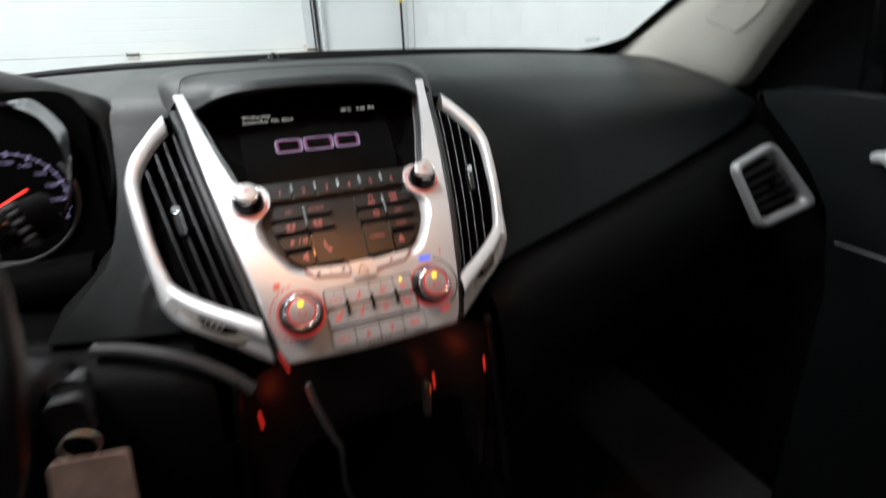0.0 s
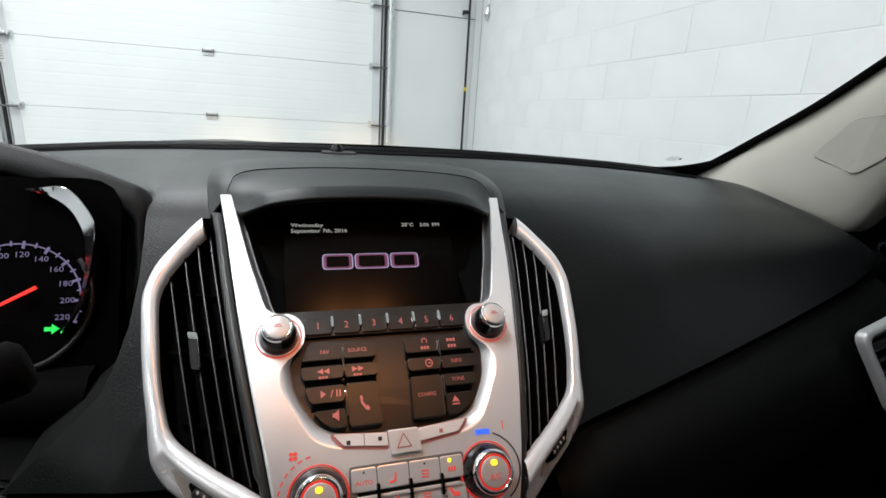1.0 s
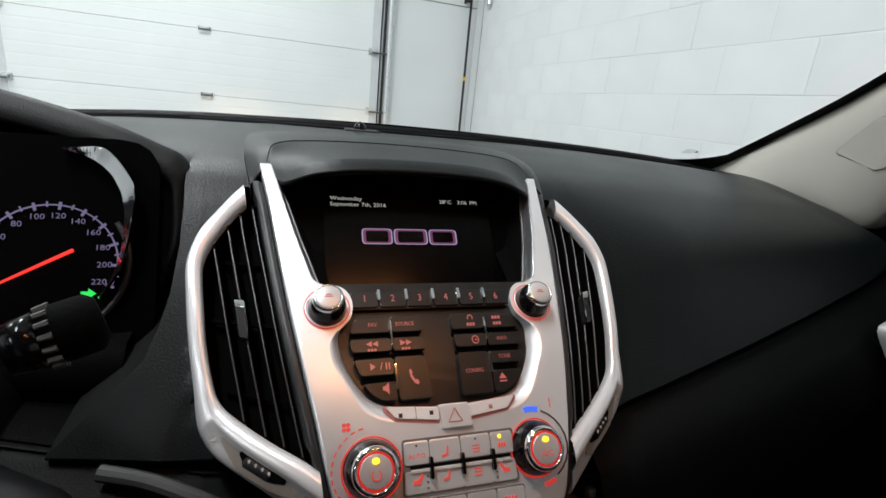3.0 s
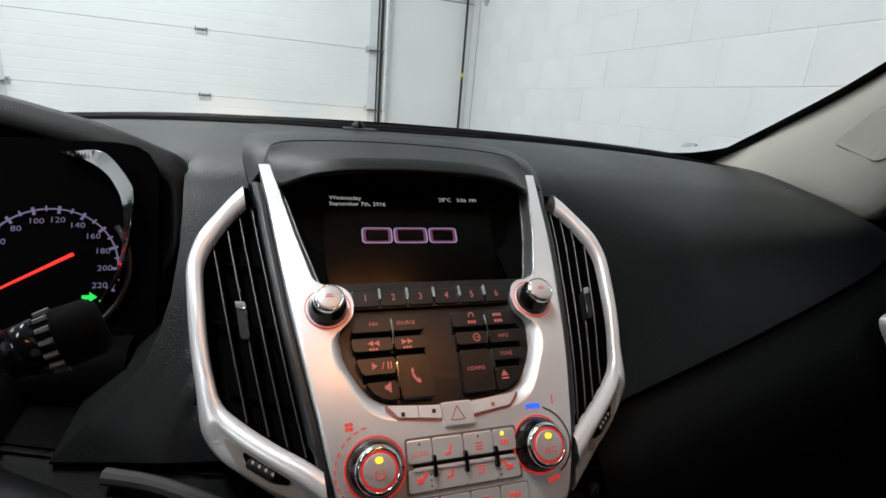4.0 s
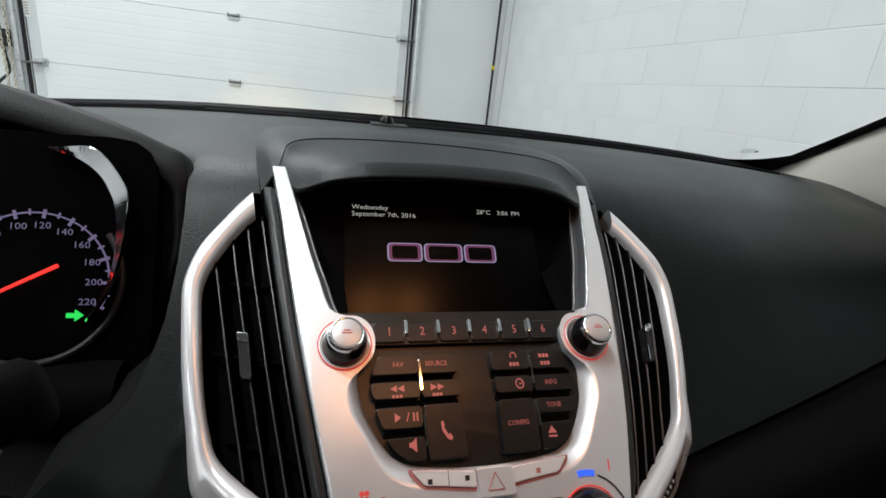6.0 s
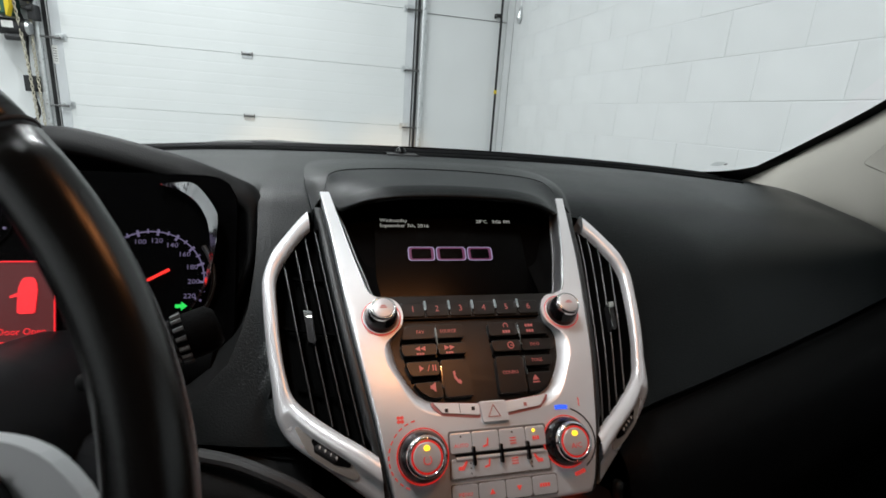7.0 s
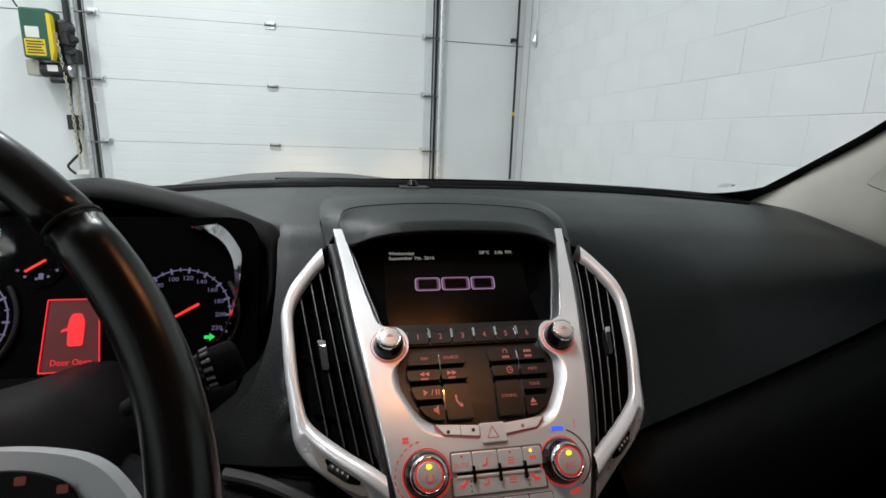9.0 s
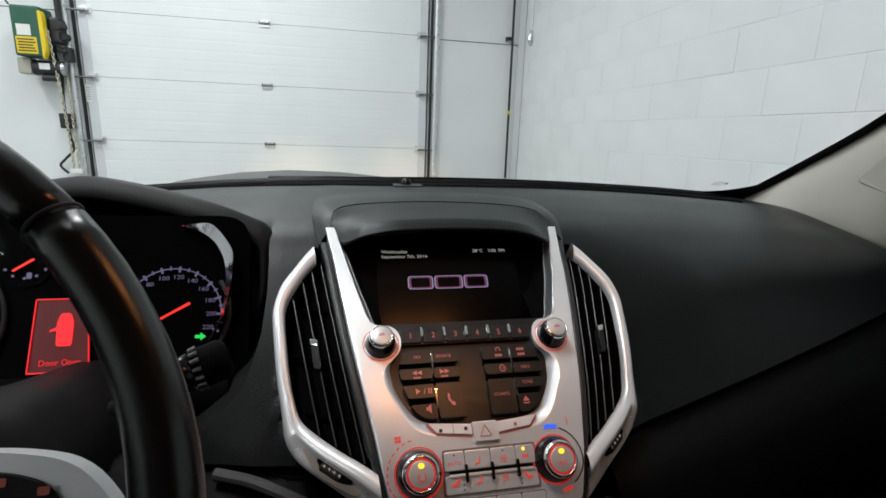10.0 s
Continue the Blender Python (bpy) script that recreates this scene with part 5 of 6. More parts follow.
# ---- steering wheel ----
WC = Vector((-0.36, -0.253, 1.036))
tilt = math.radians(25)
wm = Matrix.Translation(WC) @ Matrix(((1, 0, 0), (0, math.sin(tilt), -math.cos(tilt)), (0, math.cos(tilt), math.sin(tilt)))).to_4x4()
wheel = thing("steering_wheel", WC, "black leather steering wheel with silver spokes and lit buttons", "steering wheel")
R = 0.1795
ring_pts = []
for k in range(96):
    a = 2 * math.pi * k / 96
    ring_pts.append(wm @ Vector((R * math.cos(a), R * math.sin(a), 0)))
lower = [ring_pts[k % 96] for k in range(37, 37 + 71)]
child("rim", tube(lower, [0.0108 + 0.0036 * interp(min(k, 70 - k), [0, 4, 16, 26, 35], [0, 0.12, 0.85, 0.6, 0.3]) for k in range(71)], 18), LEATHER, wheel, "black leather rim", smooth=True)
child("rim_top", tube(ring_pts[11:38], 0.0106, 18), material("rim_gloss_black", (0.010, 0.010, 0.010), 0.22), wheel, "glossy black upper rim", smooth=True)
for a in (42, 138):
    r_ = math.radians(a)
    c = Vector((R * math.cos(r_), R * math.sin(r_), 0))
    e = Vector((math.cos(r_), math.sin(r_), 0))
    child("seam_band", tube([wm @ (c + 0.0106 * (math.cos(b) * e + math.sin(b) * Vector((0, 0, 1)))) for b in np.linspace(0, 2 * math.pi, 25)[:-1]], 0.0009, 6, closed=True), RUBBER, wheel, "thin dark band on the rim")


SWITCH_MARK = material("switch_mark_red", (0.42, 0.10, 0.07), 0.5, spot=0.1, spot_size=200)
SPOKE_SILVER = material("spoke_silver_paint", (0.88, 0.89, 0.90), 0.36, metal=0.15, grain=0.03, grain_size=2500, spot=0.03, spot_size=20)
SWITCH = material("switch_black", (0.006, 0.006, 0.007), 0.5, spec=0.2, spot=0.1, spot_size=40)


def on_wheel(u, v, d):
    return wm @ Vector((u, v, d))


hub = [(-0.075, -0.085), (0.075, -0.085), (0.085, -0.02), (0.075, 0.030), (0.045, 0.050), (-0.045, 0.050), (-0.075, 0.030), (-0.085, -0.02)]
child("hub", prism(rounded(hub, 0.03, 6), on_wheel, -0.03, 0.018, 0.012, 3), DASH_DARK, wheel, "black airbag cover")
for s in (-1, 1):
    sp_ = [(s * 0.060, 0.0385), (s * 0.118, 0.0370), (s * 0.143, 0.0315), (s * 0.160, 0.011), (s * 0.166, -0.036), (s * 0.120, -0.040), (s * 0.075, -0.055)]
    child("spoke", prism(rounded(sp_, 0.014, 5), on_wheel, -0.022, -0.0125, 0.002, 3), SPOKE_SILVER, wheel, "silver spoke trim")
    pad_ = [(s * 0.062, 0.0315), (s * 0.121, 0.0300), (s * 0.137, 0.0235), (s * 0.145, -0.002), (s * 0.150, -0.034), (s * 0.119, -0.038), (s * 0.077, -0.052)]
    sw = child("switch_pad", prism(rounded(pad_, 0.012, 5), on_wheel, -0.014, -0.0100, 0.0012), SWITCH, wheel, "black switch pad with red marks")
    for (u, v) in ((0.088, 0.024), (0.120, 0.0265), (0.134, 0.0225), (0.088, 0.002), (0.120, 0.0170), (0.134, 0.0165), (0.112, -0.024)):
        child("switch_mark", prism(rect(s * u - 0.0019, s * u + 0.0019, v - 0.0015, v + 0.0015, 0.0007), on_wheel, -0.0100, -0.0097), SWITCH_MARK, sw)
col = thing("steering_column", (-0.36, -0.1, 0.95), "black steering column shroud", "steering column")
child("shroud", tube(spline([(-0.36, -0.215, 0.985), (-0.36, -0.15, 0.965), (-0.36, -0.02, 0.920), (-0.36, 0.12, 0.880)], 16), [0.05] * 3 + [0.058] * 6 + [0.065] * 8, 22), SWITCH, col, smooth=True)
stalk = thing("wiper_stalk", (-0.25, -0.12, 1.015), "black wiper stalk with ribbed silver-marked end", "stalk")
child("arm", tube(spline([(-0.270, -0.078, 0.995), (-0.252, -0.095, 1.010), (-0.222, -0.104, 1.028)], 14), [0.006] * 15, 12), HOODIN, stalk, smooth=True)
child("collar", tube([(-0.225, -0.105, 1.0270), (-0.2135, -0.1010, 1.0300)], [0.0110, 0.0130], 20), PIANO, stalk, smooth=True)
axis_ = Vector((0.030, 0.010, 0.007)).normalized()
side_ = axis_.cross(Vector((0, 0, 1))).normalized()
up_ = side_.cross(axis_)
for k in range(15):
    a = 2 * math.pi * k / 15
    r_ = math.cos(a) * side_ + math.sin(a) * up_
    c0 = Vector((-0.2130, -0.1005, 1.0302)) + 0.0130 * r_
    child("grip_mark", tube([c0, c0 + 0.0050 * axis_ + 0.0004 * r_], [0.0013, 0.0016], 6), DULLSTEEL, stalk, "dull grey grip tooth")
child("end", tube([(-0.2135, -0.1010, 1.0300), (-0.207, -0.0985, 1.0318), (-0.1965, -0.0945, 1.0345), (-0.193, -0.0930, 1.0355)], [0.0120, 0.0134, 0.0134, 0.010], 22), DASH_DARK, stalk, smooth=True)

# key and tag hanging at the column
key = thing("ignition_key", (-0.27, -0.06, 0.84), "car key in the ignition with a hanging paper tag", "key")
child("lock", tube([(-0.275, -0.03, 0.855), (-0.268, -0.055, 0.860)], 0.017, 18), CHROME, key, "chrome ignition ring")
child("bow", prism(rounded([(-0.012, -0.012), (0.012, -0.012), (0.012, 0.022), (-0.012, 0.022)], 0.008), lambda u, v, d: Vector((-0.262 + u, -0.075 - d, 0.855 + v)), -0.004, 0.004, 0.002), RUBBER, key, "black key bow")
child("ring", tube([Vector((-0.262 + 0.012 * math.cos(a), -0.08, 0.838 + 0.012 * math.sin(a))) for a in np.linspace(0, 2 * math.pi, 25)[:-1]], 0.0012, 6, closed=True), BRASS, key, "steel split ring")
child("tag", prism(rounded([(-0.026, -0.045), (0.024, -0.052), (0.028, 0.006), (-0.020, 0.012)], 0.005), lambda u, v, d: Vector((-0.262 + u, -0.086 - d + v * 0.25, 0.822 + v)), -0.001, 0.001, 0.0004), material("tag_tan", (0.45, 0.33, 0.29), 0.7, grain=0.2, grain_size=300, spot=0.2, spot_size=60), key, "tan paper key tag")

child("lock_housing", tube([(-0.345, -0.005, 0.868), (-0.285, -0.030, 0.858), (-0.274, -0.034, 0.857)], [0.030, 0.025, 0.021], 18), SWITCH, key, "black lock housing", smooth=True)
key.location += Vector((0.038, -0.035, 0.033))

# passenger-side round-cornered vent
pv = thing("side_air_vent", (0.60, -0.02, 0.92), "black slatted corner air vent with satin silver frame", "air vent")
PO = [Vector(p) for p in ((0.534, -0.004, 0.952), (0.608, -0.002, 0.978), (0.683, -0.042, 0.884), (0.562, -0.046, 0.866))]


def on_vent(u, v, d):
    q = PO[3].lerp(PO[2], u).lerp(PO[0].lerp(PO[1], u), v)
    n = (PO[1] - PO[3]).cross(PO[0] - PO[2]).normalized()
    if n.y > 0:
        n = -n
    return q + d * n


po = rounded([(0, 0), (1, 0), (1, 1), (0, 1)], 0.16, 8)
pi_ = rounded([(0.10, 0.12), (0.88, 0.12), (0.87, 0.88), (0.11, 0.88)], 0.12, 8)
rows = []
for f, d in ((0, -0.010), (0, -0.002), (0.15, 0.002), (0.6, 0.002), (0.9, -0.002), (1, -0.014)):
    rows.append([on_vent(a[0] + (b[0] - a[0]) * f, a[1] + (b[1] - a[1]) * f, d) for a, b in zip(po, pi_)])
child("frame", loft(rows, close_v=True), material("dull_silver", (0.40, 0.41, 0.42), 0.4, metal=0.4, grain=0.03, grain_size=2500), pv, "satin silver vent frame", smooth=True)
child("throat", prism(pi_, on_vent, -0.05, -0.022), CAVITY_SHADE, pv)
for k in range(5):
    v = 0.24 + 0.125 * k
    child("blade", prism([(0.12, v), (0.86, v), (0.86, v + 0.02), (0.12, v + 0.02)], on_vent, -0.020, -0.003), material("vane_black", (0.012, 0.012, 0.013), 0.5), pv)
child("tab", prism(rect(0.47, 0.55, 0.42, 0.56, 0.02), on_vent, -0.01, 0.004, 0.001), PIANO, pv)

# lower console under the stack
lc = thing("lower_console", (0, 0.05, 0.6), "black lower console with an open storage bin under the stack", "console")
arch_ = spline([(-0.120, 0.60, 0), (-0.112, 0.66, 0), (-0.098, 0.715, 0), (-0.076, 0.752, 0), (-0.045, 0.768, 0), (0.003, 0.773, 0), (0.049, 0.769, 0), (0.085, 0.758, 0), (0.106, 0.738, 0), (0.118, 0.70, 0), (0.126, 0.60, 0)], 40)
rim_ = spline([(-0.146, 0.60, 0), (-0.142, 0.66, 0), (-0.134, 0.74, 0), (-0.124, 0.835, 0), (-0.080, 0.866, 0), (0.0, 0.868, 0), (0.080, 0.866, 0), (0.124, 0.835, 0), (0.134, 0.74, 0), (0.142, 0.66, 0), (0.146, 0.60, 0)], 40)
rows = [[Vector((a.x + (b.x - a.x) * f, -0.074 + 0.7 * (a.x + (b.x - a.x) * f) ** 2 + 0.05 * (0.86 - a.y - (b.y - a.y) * f) + dy, a.y + (b.y - a.y) * f)) for a, b in zip(arch_, rim_)] for f, dy in ((0, 0.05), (0, 0.004), (0.04, 0.0), (0.35, 0.0), (0.7, 0.0), (1, 0.0))]
child("fascia", loft(rows), material("console_brown_black", (0.020, 0.016, 0.014), 0.38, spec=0.5, grain=0.2, grain_size=900, spot=0.15, spot_size=30), lc, "dark satin console fascia round the bin", smooth=True)
child("chrome_strip", box(0.0400, 0.0475, -0.094, -0.084, 0.776, 0.816, 0.002), DULLSTEEL, lc, "narrow dull metal strip")
# console walls in the near-black copy, their shade put into the colour
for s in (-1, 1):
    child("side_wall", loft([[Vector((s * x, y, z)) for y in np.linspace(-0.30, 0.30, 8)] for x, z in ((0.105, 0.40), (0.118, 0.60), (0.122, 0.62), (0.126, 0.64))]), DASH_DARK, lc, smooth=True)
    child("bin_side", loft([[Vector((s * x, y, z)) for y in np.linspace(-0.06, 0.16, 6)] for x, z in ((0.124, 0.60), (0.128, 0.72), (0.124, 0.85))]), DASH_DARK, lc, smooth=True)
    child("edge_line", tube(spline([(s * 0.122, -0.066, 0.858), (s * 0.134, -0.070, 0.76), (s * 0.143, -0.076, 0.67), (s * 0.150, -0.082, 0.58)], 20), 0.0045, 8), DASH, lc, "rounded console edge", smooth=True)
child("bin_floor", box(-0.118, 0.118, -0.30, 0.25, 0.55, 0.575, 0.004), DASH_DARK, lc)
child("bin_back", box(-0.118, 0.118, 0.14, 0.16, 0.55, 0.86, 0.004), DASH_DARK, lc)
child("gear_base", box(-0.10, 0.10, -0.46, -0.12, 0.56, 0.60, 0.015), PIANO, lc)
for lamp_at in ((0.112, -0.080, 0.818), (0.054, -0.082, 0.817), (-0.110, -0.080, 0.828)):
    child("bin_lamp", tube([Vector(lamp_at), Vector(lamp_at) + Vector((0.001, -0.001, -0.016))], 0.0014, 8), AMBIENT, lc, "small red ambient lamp")
child("edge_lamp", tube([face(-0.0842, 0.887, 0.001), face(-0.0815, 0.879, 0.001), face(-0.0782, 0.8715, 0.001)], 0.0009, 6), AMBIENT, stack, "thin red ambient light line")
cord = thing("charging_cord", (-0.06, -0.06, 0.75), "thin grey cord hanging into the storage bin", "cord")
child("wire", tube(spline([(-0.066, -0.096, 0.856), (-0.062, -0.098, 0.832), (-0.052, -0.097, 0.792), (-0.046, -0.090, 0.766), (-0.042, -0.04, 0.66), (-0.03, 0.0, 0.582)], 30), 0.0028, 8), GALV, cord)
# trim strip under the driver's panel
child("knee_strip", tube(spline([(-0.110, -0.070, 0.846), (-0.126, -0.062, 0.860), (-0.150, -0.050, 0.874), (-0.174, -0.041, 0.884), (-0.200, -0.030, 0.890), (-0.228, -0.022, 0.894)], 24), 0.0055, 10), material("knee_grey", (0.055, 0.058, 0.060), 0.40), dash, "thin silver knee strip")

# ---- buttons, marks and lettering of the stack ----
def lit(text, x, z, size, parent, mat=MAGENTA, d=0.0002, name="lettering"):
    return child(name, writing(text, x, z, size, lambda u, v, h: face(u, z + (v - z) * 0.74, h), d), mat, parent)


def bars(x, z, w, h, n, parent, mat=MAGENTA, d=0.0):
    """A few short bars where small print cannot be read."""
    for k in range(n):
        u0 = x - w / 2 + w * k / n
        child("printed_bar", prism(rect(u0, u0 + w / n * 0.7, z - h / 2, z + h / 2), face, d, d + 0.0004), mat, parent)


def key_button(poly, label="", d=-0.0015, mat=None):
    return child("button", prism(rounded(poly, 0.0022, 3), face, -0.012, d, 0.0007), mat or BUTTON, stack, label)


D0 = -0.0013
# preset strip
child("preset_strip", prism(rounded([(-0.0668, 0.9895), (0.0668, 0.9895), (0.0668, 0.9997), (-0.0668, 0.9997)], 0.002), face, -0.014, -0.0035, 0.0006), PANELBLACK, stack, "black preset button strip")
step = 0.0222
for k in range(6):
    x = -0.0555 + step * k
    b = key_button([(x - 0.0105, 0.9903), (x + 0.0105, 0.9903), (x + 0.0105, 0.9990), (x - 0.0105, 0.9990)], d=-0.0018)
    lit(str(k + 1), x, 0.9948, 0.0072, b, d=-0.0015)
    if k:
        child("chrome_pin", prism(rect(x - step / 2 - 0.0010, x - step / 2 + 0.0010, 0.9935, 0.9995, 0.0006), face, -0.006, 0.0004, 0.0004), CHROME, stack)
# left block
bl = key_button([(-0.0640, 0.9845), (-0.0385, 0.9850), (-0.0385, 0.9765), (-0.0690, 0.9765)])
lit("FAV", -0.0515, 0.9806, 0.0040, bl, d=D0)
br = key_button([(-0.0375, 0.9850), (-0.0125, 0.9850), (-0.0125, 0.9765), (-0.0375, 0.9765)])
lit("SOURCE", -0.0265, 0.9806, 0.0039, br, d=D0)
# solid black bars stand in for the shade between button rows
for x0, x1, z in ((-0.0690, -0.0150, 0.9752), (-0.0665, -0.0135, 0.9653), (0.0115, 0.0700, 0.9752), (0.0122, 0.0665, 0.9655)):
    child("slot", prism(rect(x0, x1, z - 0.0011, z + 0.0011, 0.0008), face, -0.009, -0.0058), CAVITY_SHADE, stack, "black bar drawn as the dark slot between button rows")
b3 = key_button([(-0.0695, 0.9738), (-0.0385, 0.9738), (-0.0385, 0.9668), (-0.0680, 0.9668)])
b4 = key_button([(-0.0375, 0.9738), (-0.0125, 0.9738), (-0.0125, 0.9668), (-0.0375, 0.9668)])
for x, b, s in ((-0.0530, b3, -1), (-0.0275, b4, 1)):
    for o in (-0.0023, 0.0023):
        child("arrow_mark", prism([(x + o - s * 0.0020, 0.9722), (x + o + s * 0.0023, 0.9708), (x + o - s * 0.0020, 0.9694)], face, D0, D0 + 0.0003), MAGENTA, b)
    bars(x, 0.9677, 0.007, 0.0012, 3, b, d=D0)
b5 = key_button([(-0.0670, 0.9635), (-0.0385, 0.9638), (-0.0385, 0.9550), (-0.0628, 0.9550)])
child("play_mark", prism([(-0.0557, 0.9612), (-0.0520, 0.9594), (-0.0557, 0.9576)], face, D0, D0 + 0.0003), MAGENTA, b5)
child("slash_mark", prism([(-0.0488, 0.9577), (-0.0482, 0.9577), (-0.0466, 0.9612), (-0.0472, 0.9612)], face, D0, D0 + 0.0003), MAGENTA, b5)
for x in (-0.0440, -0.0418):
    child("pause_mark", prism(rect(x - 0.0005, x + 0.0005, 0.9577, 0.9611), face, D0, D0 + 0.0003), MAGENTA, b5)
child("slot", prism(rect(-0.0625, -0.0392, 0.9525, 0.9545, 0.0008), face, -0.009, -0.0058), CAVITY_SHADE, stack)
b6 = key_button([(-0.0615, 0.9515), (-0.0385, 0.9518), (-0.0375, 0.9420), (-0.0480, 0.9425), (-0.0555, 0.9460)])
child("mute_mark", prism([(-0.0480, 0.9495), (-0.0465, 0.9495), (-0.0435, 0.9518 - 0.0005), (-0.0435, 0.9455), (-0.0465, 0.9475), (-0.0480, 0.9475)], face, D0, D0 + 0.0003), MAGENTA, b6)
b7 = key_button([(-0.0372, 0.9640), (-0.0140, 0.9640), (-0.0118, 0.9418), (-0.0362, 0.9418)])
ph = [(-0.0275, 0.9565), (-0.0262, 0.9572), (-0.0252, 0.9552), (-0.0260, 0.9545), (-0.0235, 0.9515), (-0.0225, 0.9521), (-0.0208, 0.9505), (-0.0216, 0.9492), (-0.0240, 0.9498), (-0.0270, 0.9530)]
child("phone_mark", prism(ph, face, D0, D0 + 0.0003), MAGENTA, b7)
# right block
c1 = key_button([(0.0115, 0.9850), (0.0385, 0.9850), (0.0385, 0.9765), (0.0115, 0.9765)])
c2 = key_button([(0.0395, 0.9850), (0.0640, 0.9845), (0.0690, 0.9765), (0.0395, 0.9765)])
for x, b in ((0.0280, c1), (0.0510, c2)):
    bars(x, 0.9788, 0.0075, 0.0016, 3, b, d=D0)
tune = [(0.0280 + 0.0024 * math.cos(a), 0.9825 + 0.0018 * math.sin(a)) for a in np.linspace(-0.6, 3.7, 14)] + [(0.0280 + 0.0017 * math.cos(a), 0.9825 + 0.0012 * math.sin(a)) for a in np.linspace(3.7, -0.6, 14)]
child("note_mark", prism(tune, face, D0, D0 + 0.0003), MAGENTA, c1)
bars(0.0510, 0.9822, 0.008, 0.0016, 3, c2, d=D0)
c3 = key_button([(0.0118, 0.9738), (0.0385, 0.9738), (0.0385, 0.9668), (0.0125, 0.9668)])
c4 = key_button([(0.0395, 0.9738), (0.0695, 0.9738), (0.0680, 0.9668), (0.0395, 0.9668)])
clk = [(0.0290 + 0.0030 * math.cos(a), 0.9703 + 0.0023 * math.sin(a)) for a in np.linspace(0, 2 * math.pi, 20)] + [(0.0290 + 0.0023 * math.cos(a), 0.9703 + 0.0017 * math.sin(a)) for a in np.linspace(2 * math.pi, 0, 20)]
child("clock_mark", prism(clk, face, D0, D0 + 0.0003), MAGENTA, c3)
child("clock_hand", prism(rect(0.0287, 0.0305, 0.9700, 0.9706), face, D0, D0 + 0.0003), MAGENTA, c3)
lit("INFO", 0.0520, 0.9703, 0.0039, c4, d=D0)
c5 = key_button([(0.0125, 0.9640), (0.0372, 0.9640), (0.0362, 0.9418), (0.0108, 0.9418)])
lit("CONFIG", 0.0235, 0.9540, 0.0039, c5, d=D0)
c6 = key_button([(0.0385, 0.9638), (0.0670, 0.9635), (0.0640, 0.9572), (0.0385, 0.9572)])
lit("TONE", 0.0505, 0.9605, 0.0039, c6, d=D0)
child("slot", prism(rect(0.0395, 0.0620, 0.9543, 0.9563, 0.0008), face, -0.009, -0.0058), CAVITY_SHADE, stack)
c7 = key_button([(0.0385, 0.9535), (0.0618, 0.9535), (0.0555, 0.9460), (0.0480, 0.9425), (0.0375, 0.9420)])
child("eject_mark", prism([(0.0425, 0.9487), (0.0485, 0.9487), (0.0455, 0.9518)], face, D0, D0 + 0.0003), MAGENTA, c7)
child("eject_bar", prism(rect(0.0425, 0.0485, 0.9470, 0.9478), face, D0, D0 + 0.0003), MAGENTA, c7)
for x, z0, z1 in ((-0.0380, 0.9695, 0.9822), (-0.0376, 0.9475, 0.9600), (0.0390, 0.9700, 0.9822), (0.0378, 0.9520, 0.9630)):
    child("chrome_pin", prism(rect(x - 0.0007, x + 0.0007, z0, z1, 0.0005), face, -0.006, 0.0004, 0.0003), CHROME, stack)

PINKPRINT = material("pink_print", (0.50, 0.19, 0.17), 0.5, spot=0.1, spot_size=200)
LOCKWHITE = material("pale_silver", (0.88, 0.88, 0.88), 0.35, metal=0.25, spot=0.02)
# hazard row
hz = child("hazard_button", prism(rounded([(-0.0108, 0.9375), (0.0112, 0.9375), (0.0125, 0.9255), (-0.0095, 0.9255)], 0.0012), face, 0.0, 0.0062, 0.0009), SILVER_FRAME, stack, "silver hazard button with red triangle")
tri_o = [(-0.0048, 0.9285), (0.0052, 0.9285), (0.0002, 0.9352)]
for i in range(3):
    a, b = tri_o[i], tri_o[(i + 1) % 3]
    child("triangle_line", tube([face(*a, 0.0064), face(*b, 0.0064)], 0.00035, 5), PINKPRINT, hz)
for s in (-1, 1):
    tray = [(s * 0.0505, 0.9392), (s * 0.0498, 0.9368), (s * 0.0424, 0.9314), (s * 0.0105, 0.9284), (s * 0.0105, 0.9368)]
    # red light under the flat buttons, painted as the tray's colour
    child("tray", prism(rounded(tray, 0.0015), face, 0.0015, 0.0034), material("tray_red_glow", (0.52, 0.20, 0.19), 0.4, metal=0.1), stack, "tray line with the red light put into its colour")
    lt = child("lock_button", prism(rounded([(s * 0.0488, 0.9388), (s * 0.0418, 0.9328), (s * 0.0112, 0.9300), (s * 0.0112, 0.9366)], 0.0012), face, 0.0015, 0.0050, 0.0008), LOCKWHITE, stack, "pale silver flat button")
    for x in ((0.0386, 0.0165) if s < 0 else (0.0285,)):
        child("lock_mark", prism(rect(s * x - 0.0013, s * x + 0.0013, 0.9330, 0.9350), face, 0.0050, 0.0053), RUBBER if s < 0 else PINKPRINT, lt)
    if s < 0:
        child("button_gap", prism(rect(-0.0278, -0.0275, 0.9318, 0.9378), face, 0.0050, 0.0052), RUBBER, lt)

# climate buttons over a grey plate whose colour stands for gap shade
GAPSHADE = material("gap_shade_grey", (0.16, 0.15, 0.145), 0.5, spot=0.1, spot_size=60)
D1 = 0.0052
child("gap_shade_plate", prism(rounded([(-0.0400, 0.8940), (0.0440, 0.8940), (0.0430, 0.9224), (-0.0392, 0.9224)], 0.002), face, 0.0015, 0.0039), GAPSHADE, stack, "grey plate painted as gap shade round the climate buttons")
